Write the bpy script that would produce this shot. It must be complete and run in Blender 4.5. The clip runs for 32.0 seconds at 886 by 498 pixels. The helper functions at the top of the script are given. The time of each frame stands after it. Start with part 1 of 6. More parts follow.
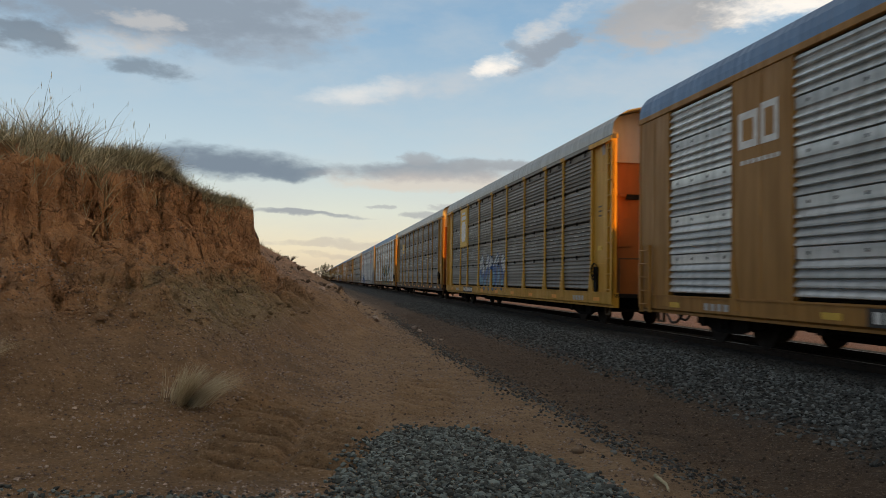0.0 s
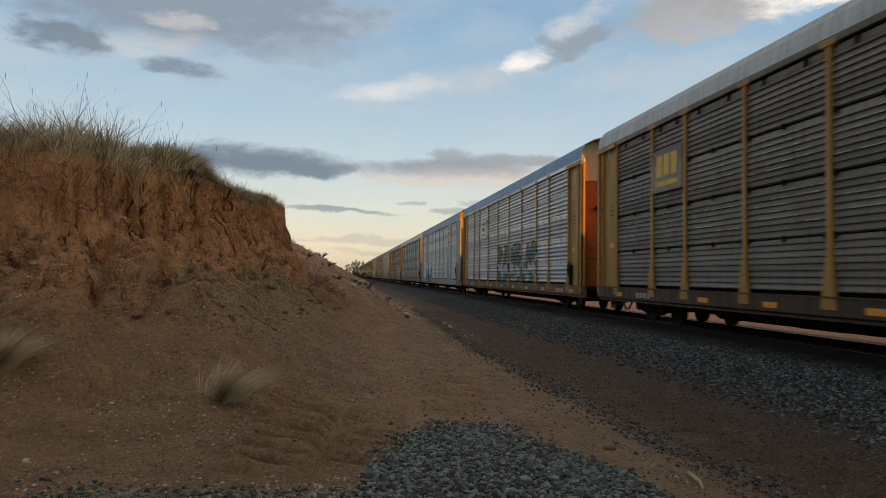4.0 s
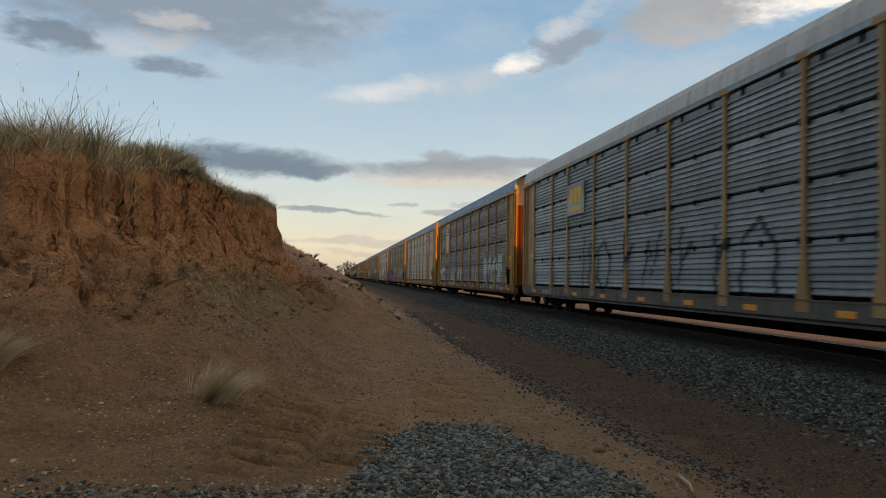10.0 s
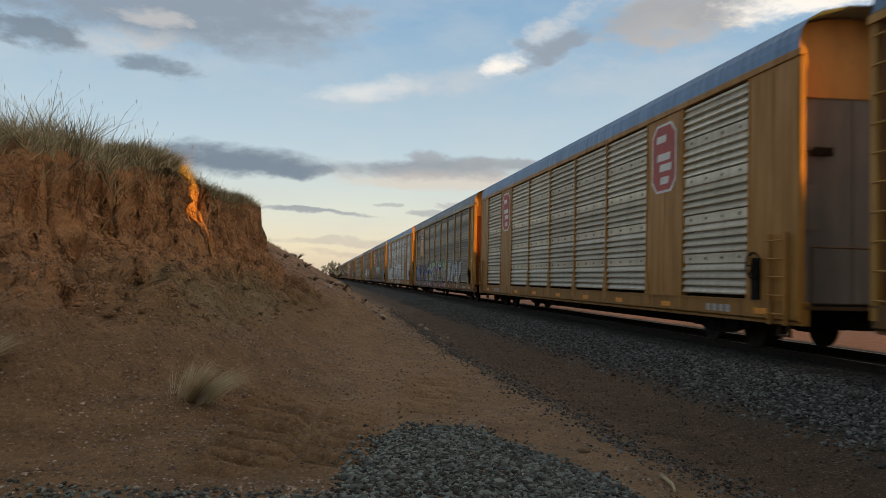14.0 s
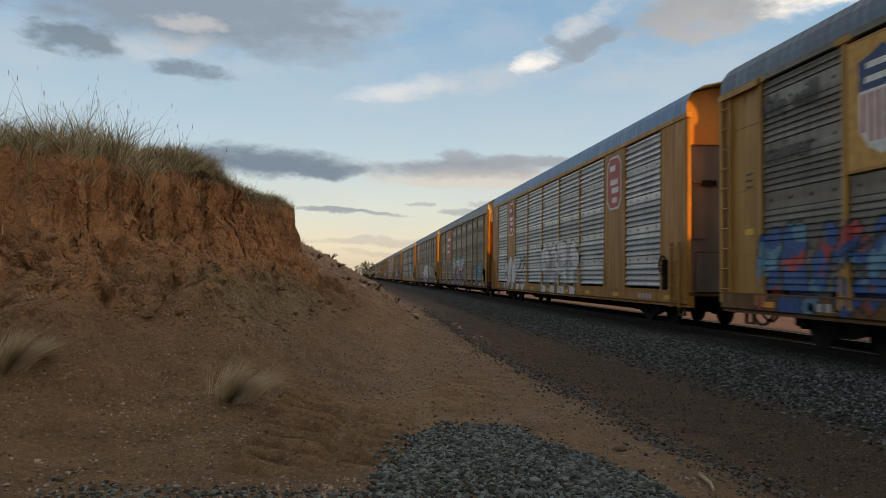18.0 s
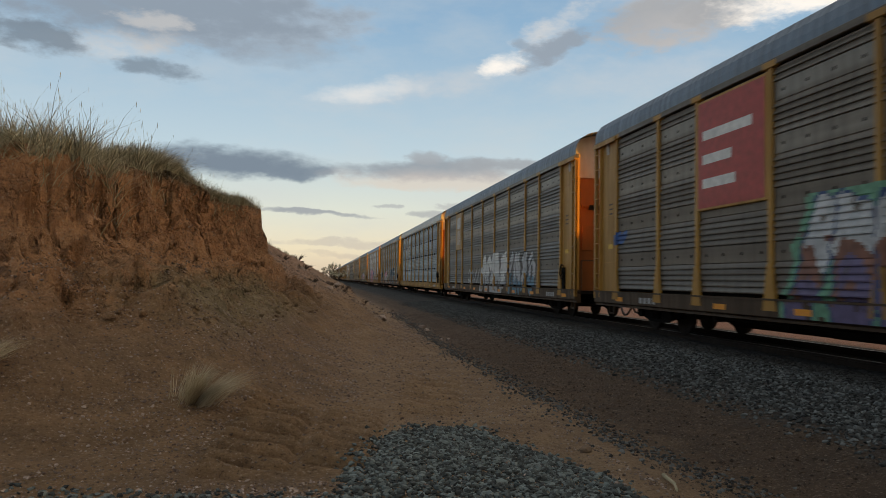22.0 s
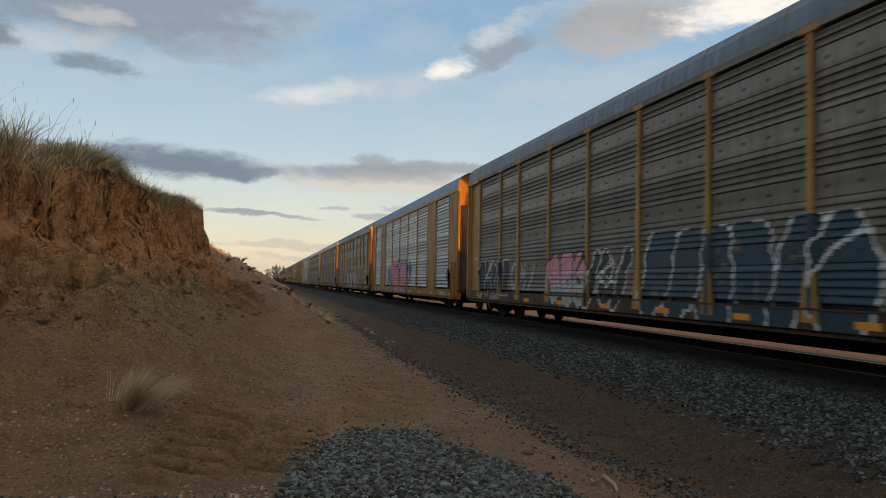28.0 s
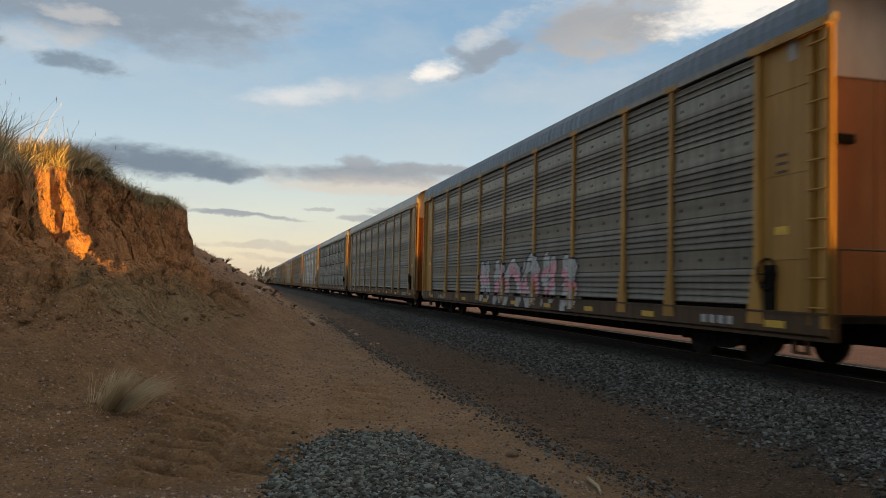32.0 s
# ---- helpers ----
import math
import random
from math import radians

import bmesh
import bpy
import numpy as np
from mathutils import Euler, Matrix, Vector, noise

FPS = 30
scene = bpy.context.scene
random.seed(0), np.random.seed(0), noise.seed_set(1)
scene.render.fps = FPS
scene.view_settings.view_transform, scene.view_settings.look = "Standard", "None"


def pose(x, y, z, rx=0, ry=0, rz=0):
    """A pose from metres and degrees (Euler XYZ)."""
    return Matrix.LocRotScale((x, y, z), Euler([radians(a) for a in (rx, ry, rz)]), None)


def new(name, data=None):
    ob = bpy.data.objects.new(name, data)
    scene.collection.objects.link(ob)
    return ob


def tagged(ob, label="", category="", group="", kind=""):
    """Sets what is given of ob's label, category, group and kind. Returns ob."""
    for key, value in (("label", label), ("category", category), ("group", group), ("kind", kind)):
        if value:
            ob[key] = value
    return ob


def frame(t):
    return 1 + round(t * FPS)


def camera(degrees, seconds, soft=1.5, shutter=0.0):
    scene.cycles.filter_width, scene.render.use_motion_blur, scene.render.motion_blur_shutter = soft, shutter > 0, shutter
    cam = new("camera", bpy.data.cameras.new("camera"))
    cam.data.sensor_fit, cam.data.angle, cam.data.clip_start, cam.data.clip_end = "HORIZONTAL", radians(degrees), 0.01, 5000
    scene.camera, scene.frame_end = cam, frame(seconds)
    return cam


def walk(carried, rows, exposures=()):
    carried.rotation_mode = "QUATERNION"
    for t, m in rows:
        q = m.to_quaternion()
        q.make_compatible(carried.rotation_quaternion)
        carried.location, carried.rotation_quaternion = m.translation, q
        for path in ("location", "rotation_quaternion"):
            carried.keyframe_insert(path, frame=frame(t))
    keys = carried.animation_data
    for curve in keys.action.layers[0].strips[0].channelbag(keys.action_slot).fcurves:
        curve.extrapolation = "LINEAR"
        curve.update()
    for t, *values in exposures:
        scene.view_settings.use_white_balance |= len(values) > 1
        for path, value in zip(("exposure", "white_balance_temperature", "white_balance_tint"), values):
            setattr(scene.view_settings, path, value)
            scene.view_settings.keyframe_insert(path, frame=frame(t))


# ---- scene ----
cam = camera(58.0, 32.0, 0.85, 0.35)
PATH = [
    (0.0, pose(0, 0, 1.2, 92.23, -0.87, -9.23)),
    (0.5, pose(0, 0, 1.2, 92.19, -0.92, -9.22)),
    (1.0, pose(0, 0, 1.2, 92.20, -0.86, -9.09)),
    (1.5, pose(0, 0, 1.2, 92.10, -0.80, -9.23)),
    (2.0, pose(0, 0, 1.2, 92.03, -0.85, -8.90)),
    (2.5, pose(0, 0, 1.2, 92.04, -0.92, -8.59)),
    (3.0, pose(0, 0, 1.2, 91.94, -0.92, -8.72)),
    (3.5, pose(0, 0, 1.2, 91.91, -0.84, -7.29)),
    (5.5, pose(0, 0, 1.2, 91.94, -0.58, -6.88)),
    (6.0, pose(0, 0, 1.2, 91.95, -0.57, -6.92)),
    (6.5, pose(0, 0, 1.2, 91.82, -0.45, -7.01)),
    (7.0, pose(0, 0, 1.2, 91.87, -0.58, -7.04)),
    (7.5, pose(0, 0, 1.2, 91.76, -0.64, -7.27)),
    (8.0, pose(0, 0, 1.2, 91.76, -0.62, -7.38)),
    (8.5, pose(0, 0, 1.2, 91.83, -0.72, -7.41)),
    (9.0, pose(0, 0, 1.2, 91.82, -0.85, -7.56)),
    (9.5, pose(0, 0, 1.2, 91.93, -0.95, -7.78)),
    (10.0, pose(0, 0, 1.2, 92.04, -1.02, -7.66)),
    (10.5, pose(0, 0, 1.2, 92.10, -0.98, -7.90)),
    (11.0, pose(0, 0, 1.2, 92.13, -1.00, -8.09)),
    (11.5, pose(0, 0, 1.2, 92.11, -1.10, -8.24)),
    (12.0, pose(0, 0, 1.2, 92.13, -1.11, -8.28)),
    (12.5, pose(0, 0, 1.2, 92.13, -0.98, -7.71)),
    (13.0, pose(0, 0, 1.2, 92.07, -0.94, -8.02)),
    (13.5, pose(0, 0, 1.2, 92.08, -1.10, -8.40)),
    (15.5, pose(0, 0, 1.2, 92.11, -1.18, -9.29)),
    (16.0, pose(0, 0, 1.2, 92.12, -1.27, -8.64)),
    (16.5, pose(0, 0, 1.2, 92.10, -1.36, -8.60)),
    (17.0, pose(0, 0, 1.2, 92.04, -1.14, -8.47)),
    (17.5, pose(0, 0, 1.2, 92.00, -0.83, -6.91)),
    (18.0, pose(0, 0, 1.2, 91.98, -0.63, -6.38)),
    (18.5, pose(0, 0, 1.2, 92.00, -0.61, -6.66)),
    (19.0, pose(0, 0, 1.2, 91.98, -0.56, -6.89)),
    (19.5, pose(0, 0, 1.2, 92.00, -0.48, -7.09)),
    (20.0, pose(0, 0, 1.2, 91.95, -0.44, -7.38)),
    (20.5, pose(0, 0, 1.2, 91.97, -0.44, -7.82)),
    (21.0, pose(0, 0, 1.2, 92.04, -0.45, -8.13)),
    (21.5, pose(0, 0, 1.2, 92.10, -0.37, -8.45)),
    (22.0, pose(0, 0, 1.2, 92.16, -0.83, -8.70)),
    (22.5, pose(0, 0, 1.2, 92.25, -1.52, -8.98)),
    (23.0, pose(0, 0, 1.2, 92.24, -1.34, -9.32)),
    (23.5, pose(0, 0, 1.2, 92.29, -1.27, -9.55)),
    (24.0, pose(0, 0, 1.2, 92.27, -1.20, -9.89)),
    (24.5, pose(0, 0, 1.2, 92.23, -1.10, -10.31)),
    (25.0, pose(0, 0, 1.2, 92.26, -1.00, -10.56)),
    (25.5, pose(0, 0, 1.2, 92.26, -0.93, -11.04)),
    (27.5, pose(0, 0, 1.2, 92.42, -0.97, -12.30)),
    (28.0, pose(0, 0, 1.2, 92.44, -1.14, -12.62)),
    (28.5, pose(0, 0, 1.2, 92.48, -1.21, -12.87)),
    (29.0, pose(0, 0, 1.2, 92.47, -1.18, -13.06)),
    (29.5, pose(0, 0, 1.2, 92.49, -1.27, -13.29)),
    (30.0, pose(0, 0, 1.2, 92.46, -1.26, -13.64)),
    (30.5, pose(0, 0, 1.2, 92.47, -1.27, -13.91)),
    (31.0, pose(0, 0, 1.2, 92.49, -1.33, -13.47)),
    (31.5, pose(0, 0, 1.2, 92.55, -1.37, -13.55)),
    (32.0, pose(0, 0, 1.2, 92.61, -1.40, -13.69)),
]
walk(cam, PATH)

# ---------------------------------------------------------------- light
SUN_AZ = 16.0      # degrees by which the sun's rays lean ahead along the track
SUN_EL = 2.5       # the sun's height, degrees
ray = Vector((-math.cos(radians(SUN_AZ)), math.sin(radians(SUN_AZ)), -math.tan(radians(SUN_EL))))
sun = new("sun", bpy.data.lights.new("sun", "SUN"))
sun.data.energy = 15.0
sun.data.angle = radians(0.5)
sun.data.color = (1.0, 0.42, 0.04)
sun.matrix_world = Matrix.Translation((60, -10, 30)) @ ray.to_track_quat("-Z", "Y").to_matrix().to_4x4()

world = bpy.data.worlds.new("evening_sky")
scene.world = world
world.use_nodes = True
wn, wl = world.node_tree.nodes, world.node_tree.links
wn.clear()


def wmath(op, a, b=None, c=None, clamp=False):
    n = wn.new("ShaderNodeMath")
    n.operation, n.use_clamp = op, clamp
    for i, v in enumerate((a, b, c)):
        if v is None:
            continue
        if isinstance(v, (int, float)):
            n.inputs[i].default_value = v
        else:
            wl.new(v, n.inputs[i])
    return n.outputs[0]


def wmix(fac, a, b, mode="MIX"):
    n = wn.new("ShaderNodeMix")
    n.data_type, n.blend_type = "RGBA", mode
    for i, v in ((0, fac), (6, a), (7, b)):
        if isinstance(v, (int, float)):
            n.inputs[i].default_value = v
        elif isinstance(v, tuple):
            n.inputs[i].default_value = (*v, 1)
        else:
            wl.new(v, n.inputs[i])
    return n.outputs[2]


def sky():
    co = wn.new("ShaderNodeTexCoord").outputs["Generated"]
    def cloud_noise(scale, detail, squash):
        stretch = wn.new("ShaderNodeMapping")
        stretch.inputs["Scale"].default_value = (1, 1, squash)
        wl.new(co, stretch.inputs[0])
        n = wn.new("ShaderNodeTexNoise")
        n.inputs["Scale"].default_value, n.inputs["Detail"].default_value, n.inputs["Roughness"].default_value = scale, detail, 0.6
        wl.new(stretch.outputs[0], n.inputs["Vector"])
        return n

    noi, curl = cloud_noise(7.0, 9.0, 2.6), cloud_noise(16.0, 7.0, 2.2)
    puff = cloud_noise(26.0, 9.0, 2.4)
    sep = wn.new("ShaderNodeSeparateXYZ")
    wl.new(co, sep.inputs[0])
    wob = wn.new("ShaderNodeSeparateColor")
    wl.new(curl.outputs["Color"], wob.inputs[0])
    deg = 180 / math.pi
    az = wmath("MULTIPLY", wmath("ARCTAN2", sep.outputs[0], sep.outputs[1]), deg)
    el = wmath("MULTIPLY", wmath("ARCSINE", sep.outputs[2]), deg)
    el0 = el
    az = wmath("ADD", az, wmath("MULTIPLY", wmath("SUBTRACT", wob.outputs[0], 0.5), 5.0))
    el = wmath("ADD", el, wmath("MULTIPLY", wmath("SUBTRACT", wob.outputs[1], 0.5), 1.5))
    rough = wmath("MULTIPLY", wmath("SUBTRACT", puff.outputs["Fac"], 0.5), 3.2)

    def cloud(under, a, e, w, h, shade, cover, tilt=0.0, ragged=1.0, foot=None, core=0.15):
        """Lays one cloud over the sky: place and half size in degrees, its tone, how far it covers, and the tone of its foot."""
        c, q = math.cos(radians(tilt)), math.sin(radians(tilt))
        da, de = wmath("SUBTRACT", az, a), wmath("SUBTRACT", el, e)
        u = wmath("ADD", wmath("MULTIPLY", da, c / w), wmath("MULTIPLY", de, q / w))
        v = wmath("ADD", wmath("MULTIPLY", da, -q / h), wmath("MULTIPLY", de, c / h))
        d = wmath("ADD", wmath("MULTIPLY", u, u), wmath("MULTIPLY", v, v))
        d = wmath("ADD", d, wmath("MULTIPLY", rough, ragged))
        ramp = wn.new("ShaderNodeMapRange")
        ramp.interpolation_type = "SMOOTHSTEP"
        wl.new(d, ramp.inputs[0])
        ramp.inputs[1].default_value, ramp.inputs[2].default_value = 1.5, core
        ramp.inputs[3].default_value, ramp.inputs[4].default_value = 0.0, cover
        tone = shade
        if foot:
            tone = wmix(wmath("MULTIPLY_ADD", v, 0.9, 0.75, clamp=True), foot, shade)
        return wmix(ramp.outputs[0], under, tone)

    air = wn.new("ShaderNodeTexSky")
    air.sky_type, air.sun_disc = "NISHITA", False
    air.sun_elevation, air.sun_rotation = radians(SUN_EL + 3.0), radians(90 + SUN_AZ)
    air.altitude, air.air_density, air.dust_density, air.ozone_density = 1200, 1.0, 1.2, 1.5
    grade = wn.new("ShaderNodeValToRGB")
    wl.new(wmath("DIVIDE", el0, 40.0, clamp=True), grade.inputs[0])
    r = grade.color_ramp
    r.elements[0].position, r.elements[0].color = 0.0, (0.74, 0.58, 0.44, 1)
    r.elements[1].position, r.elements[1].color = 1.0, (0.45, 0.455, 0.44, 1)
    for p, c in ((0.05, (0.93, 0.80, 0.57)), (0.12, (0.80, 0.82, 0.71)), (0.22, (0.57, 0.70, 0.77)), (0.45, (0.30, 0.48, 0.67)), (0.52, (0.30, 0.46, 0.64)), (0.68, (0.41, 0.45, 0.49))):
        e = r.elements.new(p)
        e.color = (*c, 1)
    clear = wmix(0.85, wmix(1.0, air.outputs[0], (0.10, 0.10, 0.10), "MULTIPLY"), grade.outputs[0])
    haze = wn.new("ShaderNodeMapRange")
    wl.new(noi.outputs["Fac"], haze.inputs[0])
    haze.inputs[1].default_value, haze.inputs[2].default_value = 0.45, 0.75
    haze.inputs[3].default_value, haze.inputs[4].default_value = 0.0, 0.35
    base = wmix(haze.outputs[0], clear, (0.60, 0.62, 0.62))
    full = base
    pale, cream, white = (0.58, 0.60, 0.62), (0.78, 0.72, 0.65), (0.98, 0.92, 0.84)
    grey, slate, beige, peach = (0.265, 0.32, 0.385), (0.20, 0.25, 0.305), (0.38, 0.385, 0.395), (0.70, 0.60, 0.50)
    # broad veil and the soft grey mass high up
    full = cloud(full, -6.0, 17.5, 9.0, 2.2, pale, 0.45, ragged=0.7)
    full = cloud(full, -11.5, 18.0, 13.0, 2.9, grey, 0.95, ragged=0.7)
    full = cloud(full, -4.0, 16.0, 6.0, 1.6, grey, 0.40, ragged=0.8)
    full = cloud(full, -16.5, 22.5, 18.0, 3.0, grey, 0.85, ragged=0.7)
    full = cloud(full, -14.5, 15.0, 5.5, 0.9, cream, 0.50, 6, 1.0, core=-0.6)
    full = cloud(full, -11.5, 16.9, 2.4, 0.6, cream, 0.40, 0, 1.1)
    full = cloud(full, -19.0, 14.9, 3.4, 1.05, slate, 0.90, -6, 1.0)
    full = cloud(full, -11.3, 13.8, 2.8, 0.70, slate, 0.80, -4, 0.9)
    # wisps
    full = cloud(full, 4.6, 13.2, 7.0, 1.0, pale, 0.45, 8, 0.8, core=-0.8)
    full = cloud(full, 3.4, 13.2, 4.2, 0.80, white, 0.65, 8, 0.6, core=-1.0)
    full = cloud(full, 11.5, 14.5, 9.0, 1.1, pale, 0.50, 10, 0.9, core=-0.8)
    full = cloud(full, 22.5, 14.2, 6.5, 1.4, pale, 0.45, 6, 0.8, core=-0.8)
    # the broken cloudlet
    full = cloud(full, 16.4, 17.6, 3.4, 0.9, cream, 0.70, 26, 1.0, core=-0.8)
    full = cloud(full, 12.6, 15.1, 1.9, 0.80, white, 1.0, 14, 0.8, core=-0.4)
    full = cloud(full, 16.4, 16.2, 2.7, 0.95, (0.30, 0.35, 0.41), 0.95, 28, 0.9)
    full = cloud(full, 14.1, 16.3, 0.7, 0.60, grey, 0.60, 20, 0.8)
    # the large lit mass over the train
    full = cloud(full, 28.5, 19.6, 8.5, 2.2, cream, 0.60, 6, 0.9, core=-0.4)
    full = cloud(full, 24.8, 18.0, 5.6, 2.0, beige, 0.90, 8, 0.9, (0.50, 0.47, 0.45))
    full = cloud(full, 29.0, 18.2, 3.4, 1.1, beige, 0.70, 12, 1.0)
    full = cloud(full, 32.6, 18.9, 4.8, 1.5, white, 1.00, 14, 1.0, core=-0.2)
    full = cloud(full, 36.5, 19.6, 5.0, 1.9, white, 0.95, 10, 1.0)
    # the low banks, flat below and lit warm along the foot
    full = cloud(full, -6.2, 7.9, 6.4, 1.15, slate, 1.0, -1, 0.5)
    full = cloud(full, -2.6, 7.5, 3.4, 0.60, slate, 0.85, 2, 0.6)
    full = cloud(full, 8.2, 6.9, 7.0, 0.62, peach, 0.65, 1, 0.6)
    full = cloud(full, 7.8, 7.8, 7.6, 0.85, (0.31, 0.345, 0.38), 0.95, 2, 0.6, (0.50, 0.47, 0.45))
    full = cloud(full, 7.4, 8.6, 1.9, 0.55, (0.36, 0.385, 0.41), 0.85, 0, 0.7)
    full = cloud(full, 12.5, 8.3, 3.0, 0.42, (0.36, 0.38, 0.40), 0.75, 3, 0.7)
    full = cloud(full, -0.6, 4.6, 4.0, 0.22, (0.34, 0.36, 0.38), 0.90, -2, 0.5)
    full = cloud(full, 4.8, 5.2, 0.9, 0.15, (0.40, 0.41, 0.42), 0.65, 0, 0.6)
    full = cloud(full, 7.4, 4.7, 1.1, 0.26, (0.38, 0.39, 0.40), 0.70, 0, 0.7)
    full = cloud(full, 8.8, 5.3, 1.0, 0.22, (0.42, 0.42, 0.42), 0.55, 8, 0.7)
    full = cloud(full, 1.2, 2.4, 4.5, 0.30, (0.50, 0.45, 0.40), 0.50, 0, 0.7)
    full = cloud(full, 4.0, 1.6, 6.0, 0.22, (0.52, 0.45, 0.38), 0.40, 0, 0.7)
    # the sunset side of the sky
    toward = wmath("ADD", wmath("MULTIPLY", sep.outputs[0], 0.90), wmath("MULTIPLY", sep.outputs[1], -0.45))
    glow = wmath("POWER", wmath("MAXIMUM", wmath("ADD", wmath("MULTIPLY", toward, 0.6), wmath("MULTIPLY", sep.outputs[2], 0.12)), 0.0), 4.0)
    full = wmix(wmath("MULTIPLY", glow, 9.0, clamp=True), full, (1.9, 1.30, 0.75))
    # sky left of view, away from the sunset, dimmed to darken the train's side
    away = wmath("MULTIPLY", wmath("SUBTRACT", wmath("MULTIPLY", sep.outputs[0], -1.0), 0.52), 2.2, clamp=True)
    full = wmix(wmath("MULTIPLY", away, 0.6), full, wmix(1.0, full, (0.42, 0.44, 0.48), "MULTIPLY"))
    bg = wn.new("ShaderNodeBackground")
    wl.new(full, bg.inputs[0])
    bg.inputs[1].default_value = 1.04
    out = wn.new("ShaderNodeOutputWorld")
    wl.new(bg.outputs[0], out.inputs[0])


sky()

# ---------------------------------------------------------------- materials


class Mat:
    """A node material under construction."""

    def __init__(self, name, rough=0.8, metal=0.0):
        self.m = bpy.data.materials.new(name)
        self.m.use_nodes = True
        self.n, self.l = self.m.node_tree.nodes, self.m.node_tree.links
        self.b = self.n["Principled BSDF"]
        self.b.inputs["Roughness"].default_value = rough
        self.b.inputs["Metallic"].default_value = metal
        self.co = self.n.new("ShaderNodeTexCoord").outputs["Object"]

    def put(self, node, i, v):
        if isinstance(v, tuple):
            node.inputs[i].default_value = (*v, 1) if len(v) == 3 and len(node.inputs[i].default_value) == 4 else v
        elif isinstance(v, (int, float)):
            node.inputs[i].default_value = v
        else:
            self.l.new(v, node.inputs[i])

    def noise(self, scale, detail=5, stretch=None, rough=0.55, co=None):
        t = self.n.new("ShaderNodeTexNoise")
        t.inputs["Scale"].default_value, t.inputs["Detail"].default_value, t.inputs["Roughness"].default_value = scale, detail, rough
        src = co or self.co
        if stretch:
            mp = self.n.new("ShaderNodeMapping")
            mp.inputs["Scale"].default_value = stretch
            self.l.new(src, mp.inputs[0])
            src = mp.outputs[0]
        self.l.new(src, t.inputs["Vector"])
        return t.outputs["Fac"]

    def span(self, v, a, b, c=0.0, d=1.0):
        t = self.n.new("ShaderNodeMapRange")
        for i, q in enumerate((v, a, b, c, d)):
            self.put(t, i, q)
        return t.outputs[0]

    def math(self, op, a, b=0.0):
        t = self.n.new("ShaderNodeMath")
        t.operation = op
        self.put(t, 0, a)
        self.put(t, 1, b)
        return t.outputs[0]

    def mix(self, fac, a, b, mode="MIX"):
        t = self.n.new("ShaderNodeMix")
        t.data_type, t.blend_type = "RGBA", mode
        for i, v in ((0, fac), (6, a), (7, b)):
            self.put(t, i, v)
        return t.outputs[2]

    def sep(self, co=None):
        t = self.n.new("ShaderNodeSeparateXYZ")
        self.l.new(co or self.co, t.inputs[0])
        return t.outputs

    def rnd(self):
        return self.n.new("ShaderNodeObjectInfo").outputs["Random"]

    def island(self):
        return self.n.new("ShaderNodeNewGeometry").outputs["Random Per Island"]

    def color(self, c):
        self.put(self.b, "Base Color", c)
        return self

    def rough(self, v):
        self.put(self.b, "Roughness", v)
        return self

    def bump(self, h, strength=0.4, dist=0.02):
        t = self.n.new("ShaderNodeBump")
        t.inputs["Strength"].default_value, t.inputs["Distance"].default_value = strength, dist
        self.l.new(h, t.inputs["Height"])
        self.l.new(t.outputs[0], self.b.inputs["Normal"])
        return self


def painted(name, c, dirt=(0.10, 0.060, 0.028), amount=0.55, rough=0.52, rust=0.25, metal=0.0):
    """Weathered paint on steel: streaks, grime and rust spots."""
    k = Mat(name, rough, metal)
    k.b.inputs["Specular IOR Level"].default_value = 0.35
    streak = k.noise(2.2, 6, (1.0, 3.0, 0.25))
    blot = k.noise(1.1, 4)
    v = k.mix(k.rnd(), tuple(x * 0.86 for x in c), tuple(min(1, x * 1.10) for x in c))
    v = k.mix(k.span(streak, 0.42, 0.75, 0, amount), v, dirt)
    v = k.mix(k.span(blot, 0.5, 0.8, 0, amount * 0.8), v, tuple(x * 0.55 for x in c))
    v = k.mix(k.span(k.noise(9, 8, (1, 1, 0.6)), 0.62, 0.74, 0, rust), v, (0.16, 0.06, 0.025))
    k.color(v)
    k.rough(k.span(streak, 0.3, 0.8, rough - 0.12, min(1, rough + 0.25)))
    k.bump(k.noise(30, 4), 0.12, 0.01)
    return k.m


def panel_metal(name, c, grime, metal=0.35, rough=0.45, amount=0.6):
    """Galvanised side sheet with weather bands along it and runs down it."""
    k = Mat(name, rough, metal)
    x, y, z = k.sep()
    band = k.noise(1.0, 3, (0.2, 0.05, 2.6))
    run = k.noise(3.0, 6, (1.0, 2.4, 0.22))
    v = k.mix(k.rnd(), tuple(q * 0.82 for q in c), tuple(min(1, q * 1.12) for q in c))
    v = k.mix(k.span(band, 0.38, 0.68, 0, amount), v, grime)
    v = k.mix(k.span(run, 0.45, 0.78, 0, amount), v, tuple(q * 0.6 for q in grime))
    v = k.mix(k.span(k.noise(14, 6), 0.62, 0.76, 0, 0.3), v, (0.13, 0.07, 0.04))
    k.color(v)
    k.rough(k.span(band, 0.3, 0.7, rough, rough + 0.25))
    k.bump(k.noise(60, 3), 0.1, 0.005)
    return k.m


def plain(name, c, rough=0.7, metal=0.0, vary=0.3, shine=0.5):
    k = Mat(name, rough, metal)
    k.b.inputs["Specular IOR Level"].default_value = shine
    k.color(k.mix(k.span(k.noise(6, 6), 0.3, 0.7), tuple(q * (1 - vary) for q in c), tuple(min(1, q * (1 + vary)) for q in c)))
    k.bump(k.noise(40, 4), 0.2, 0.01)
    return k.m


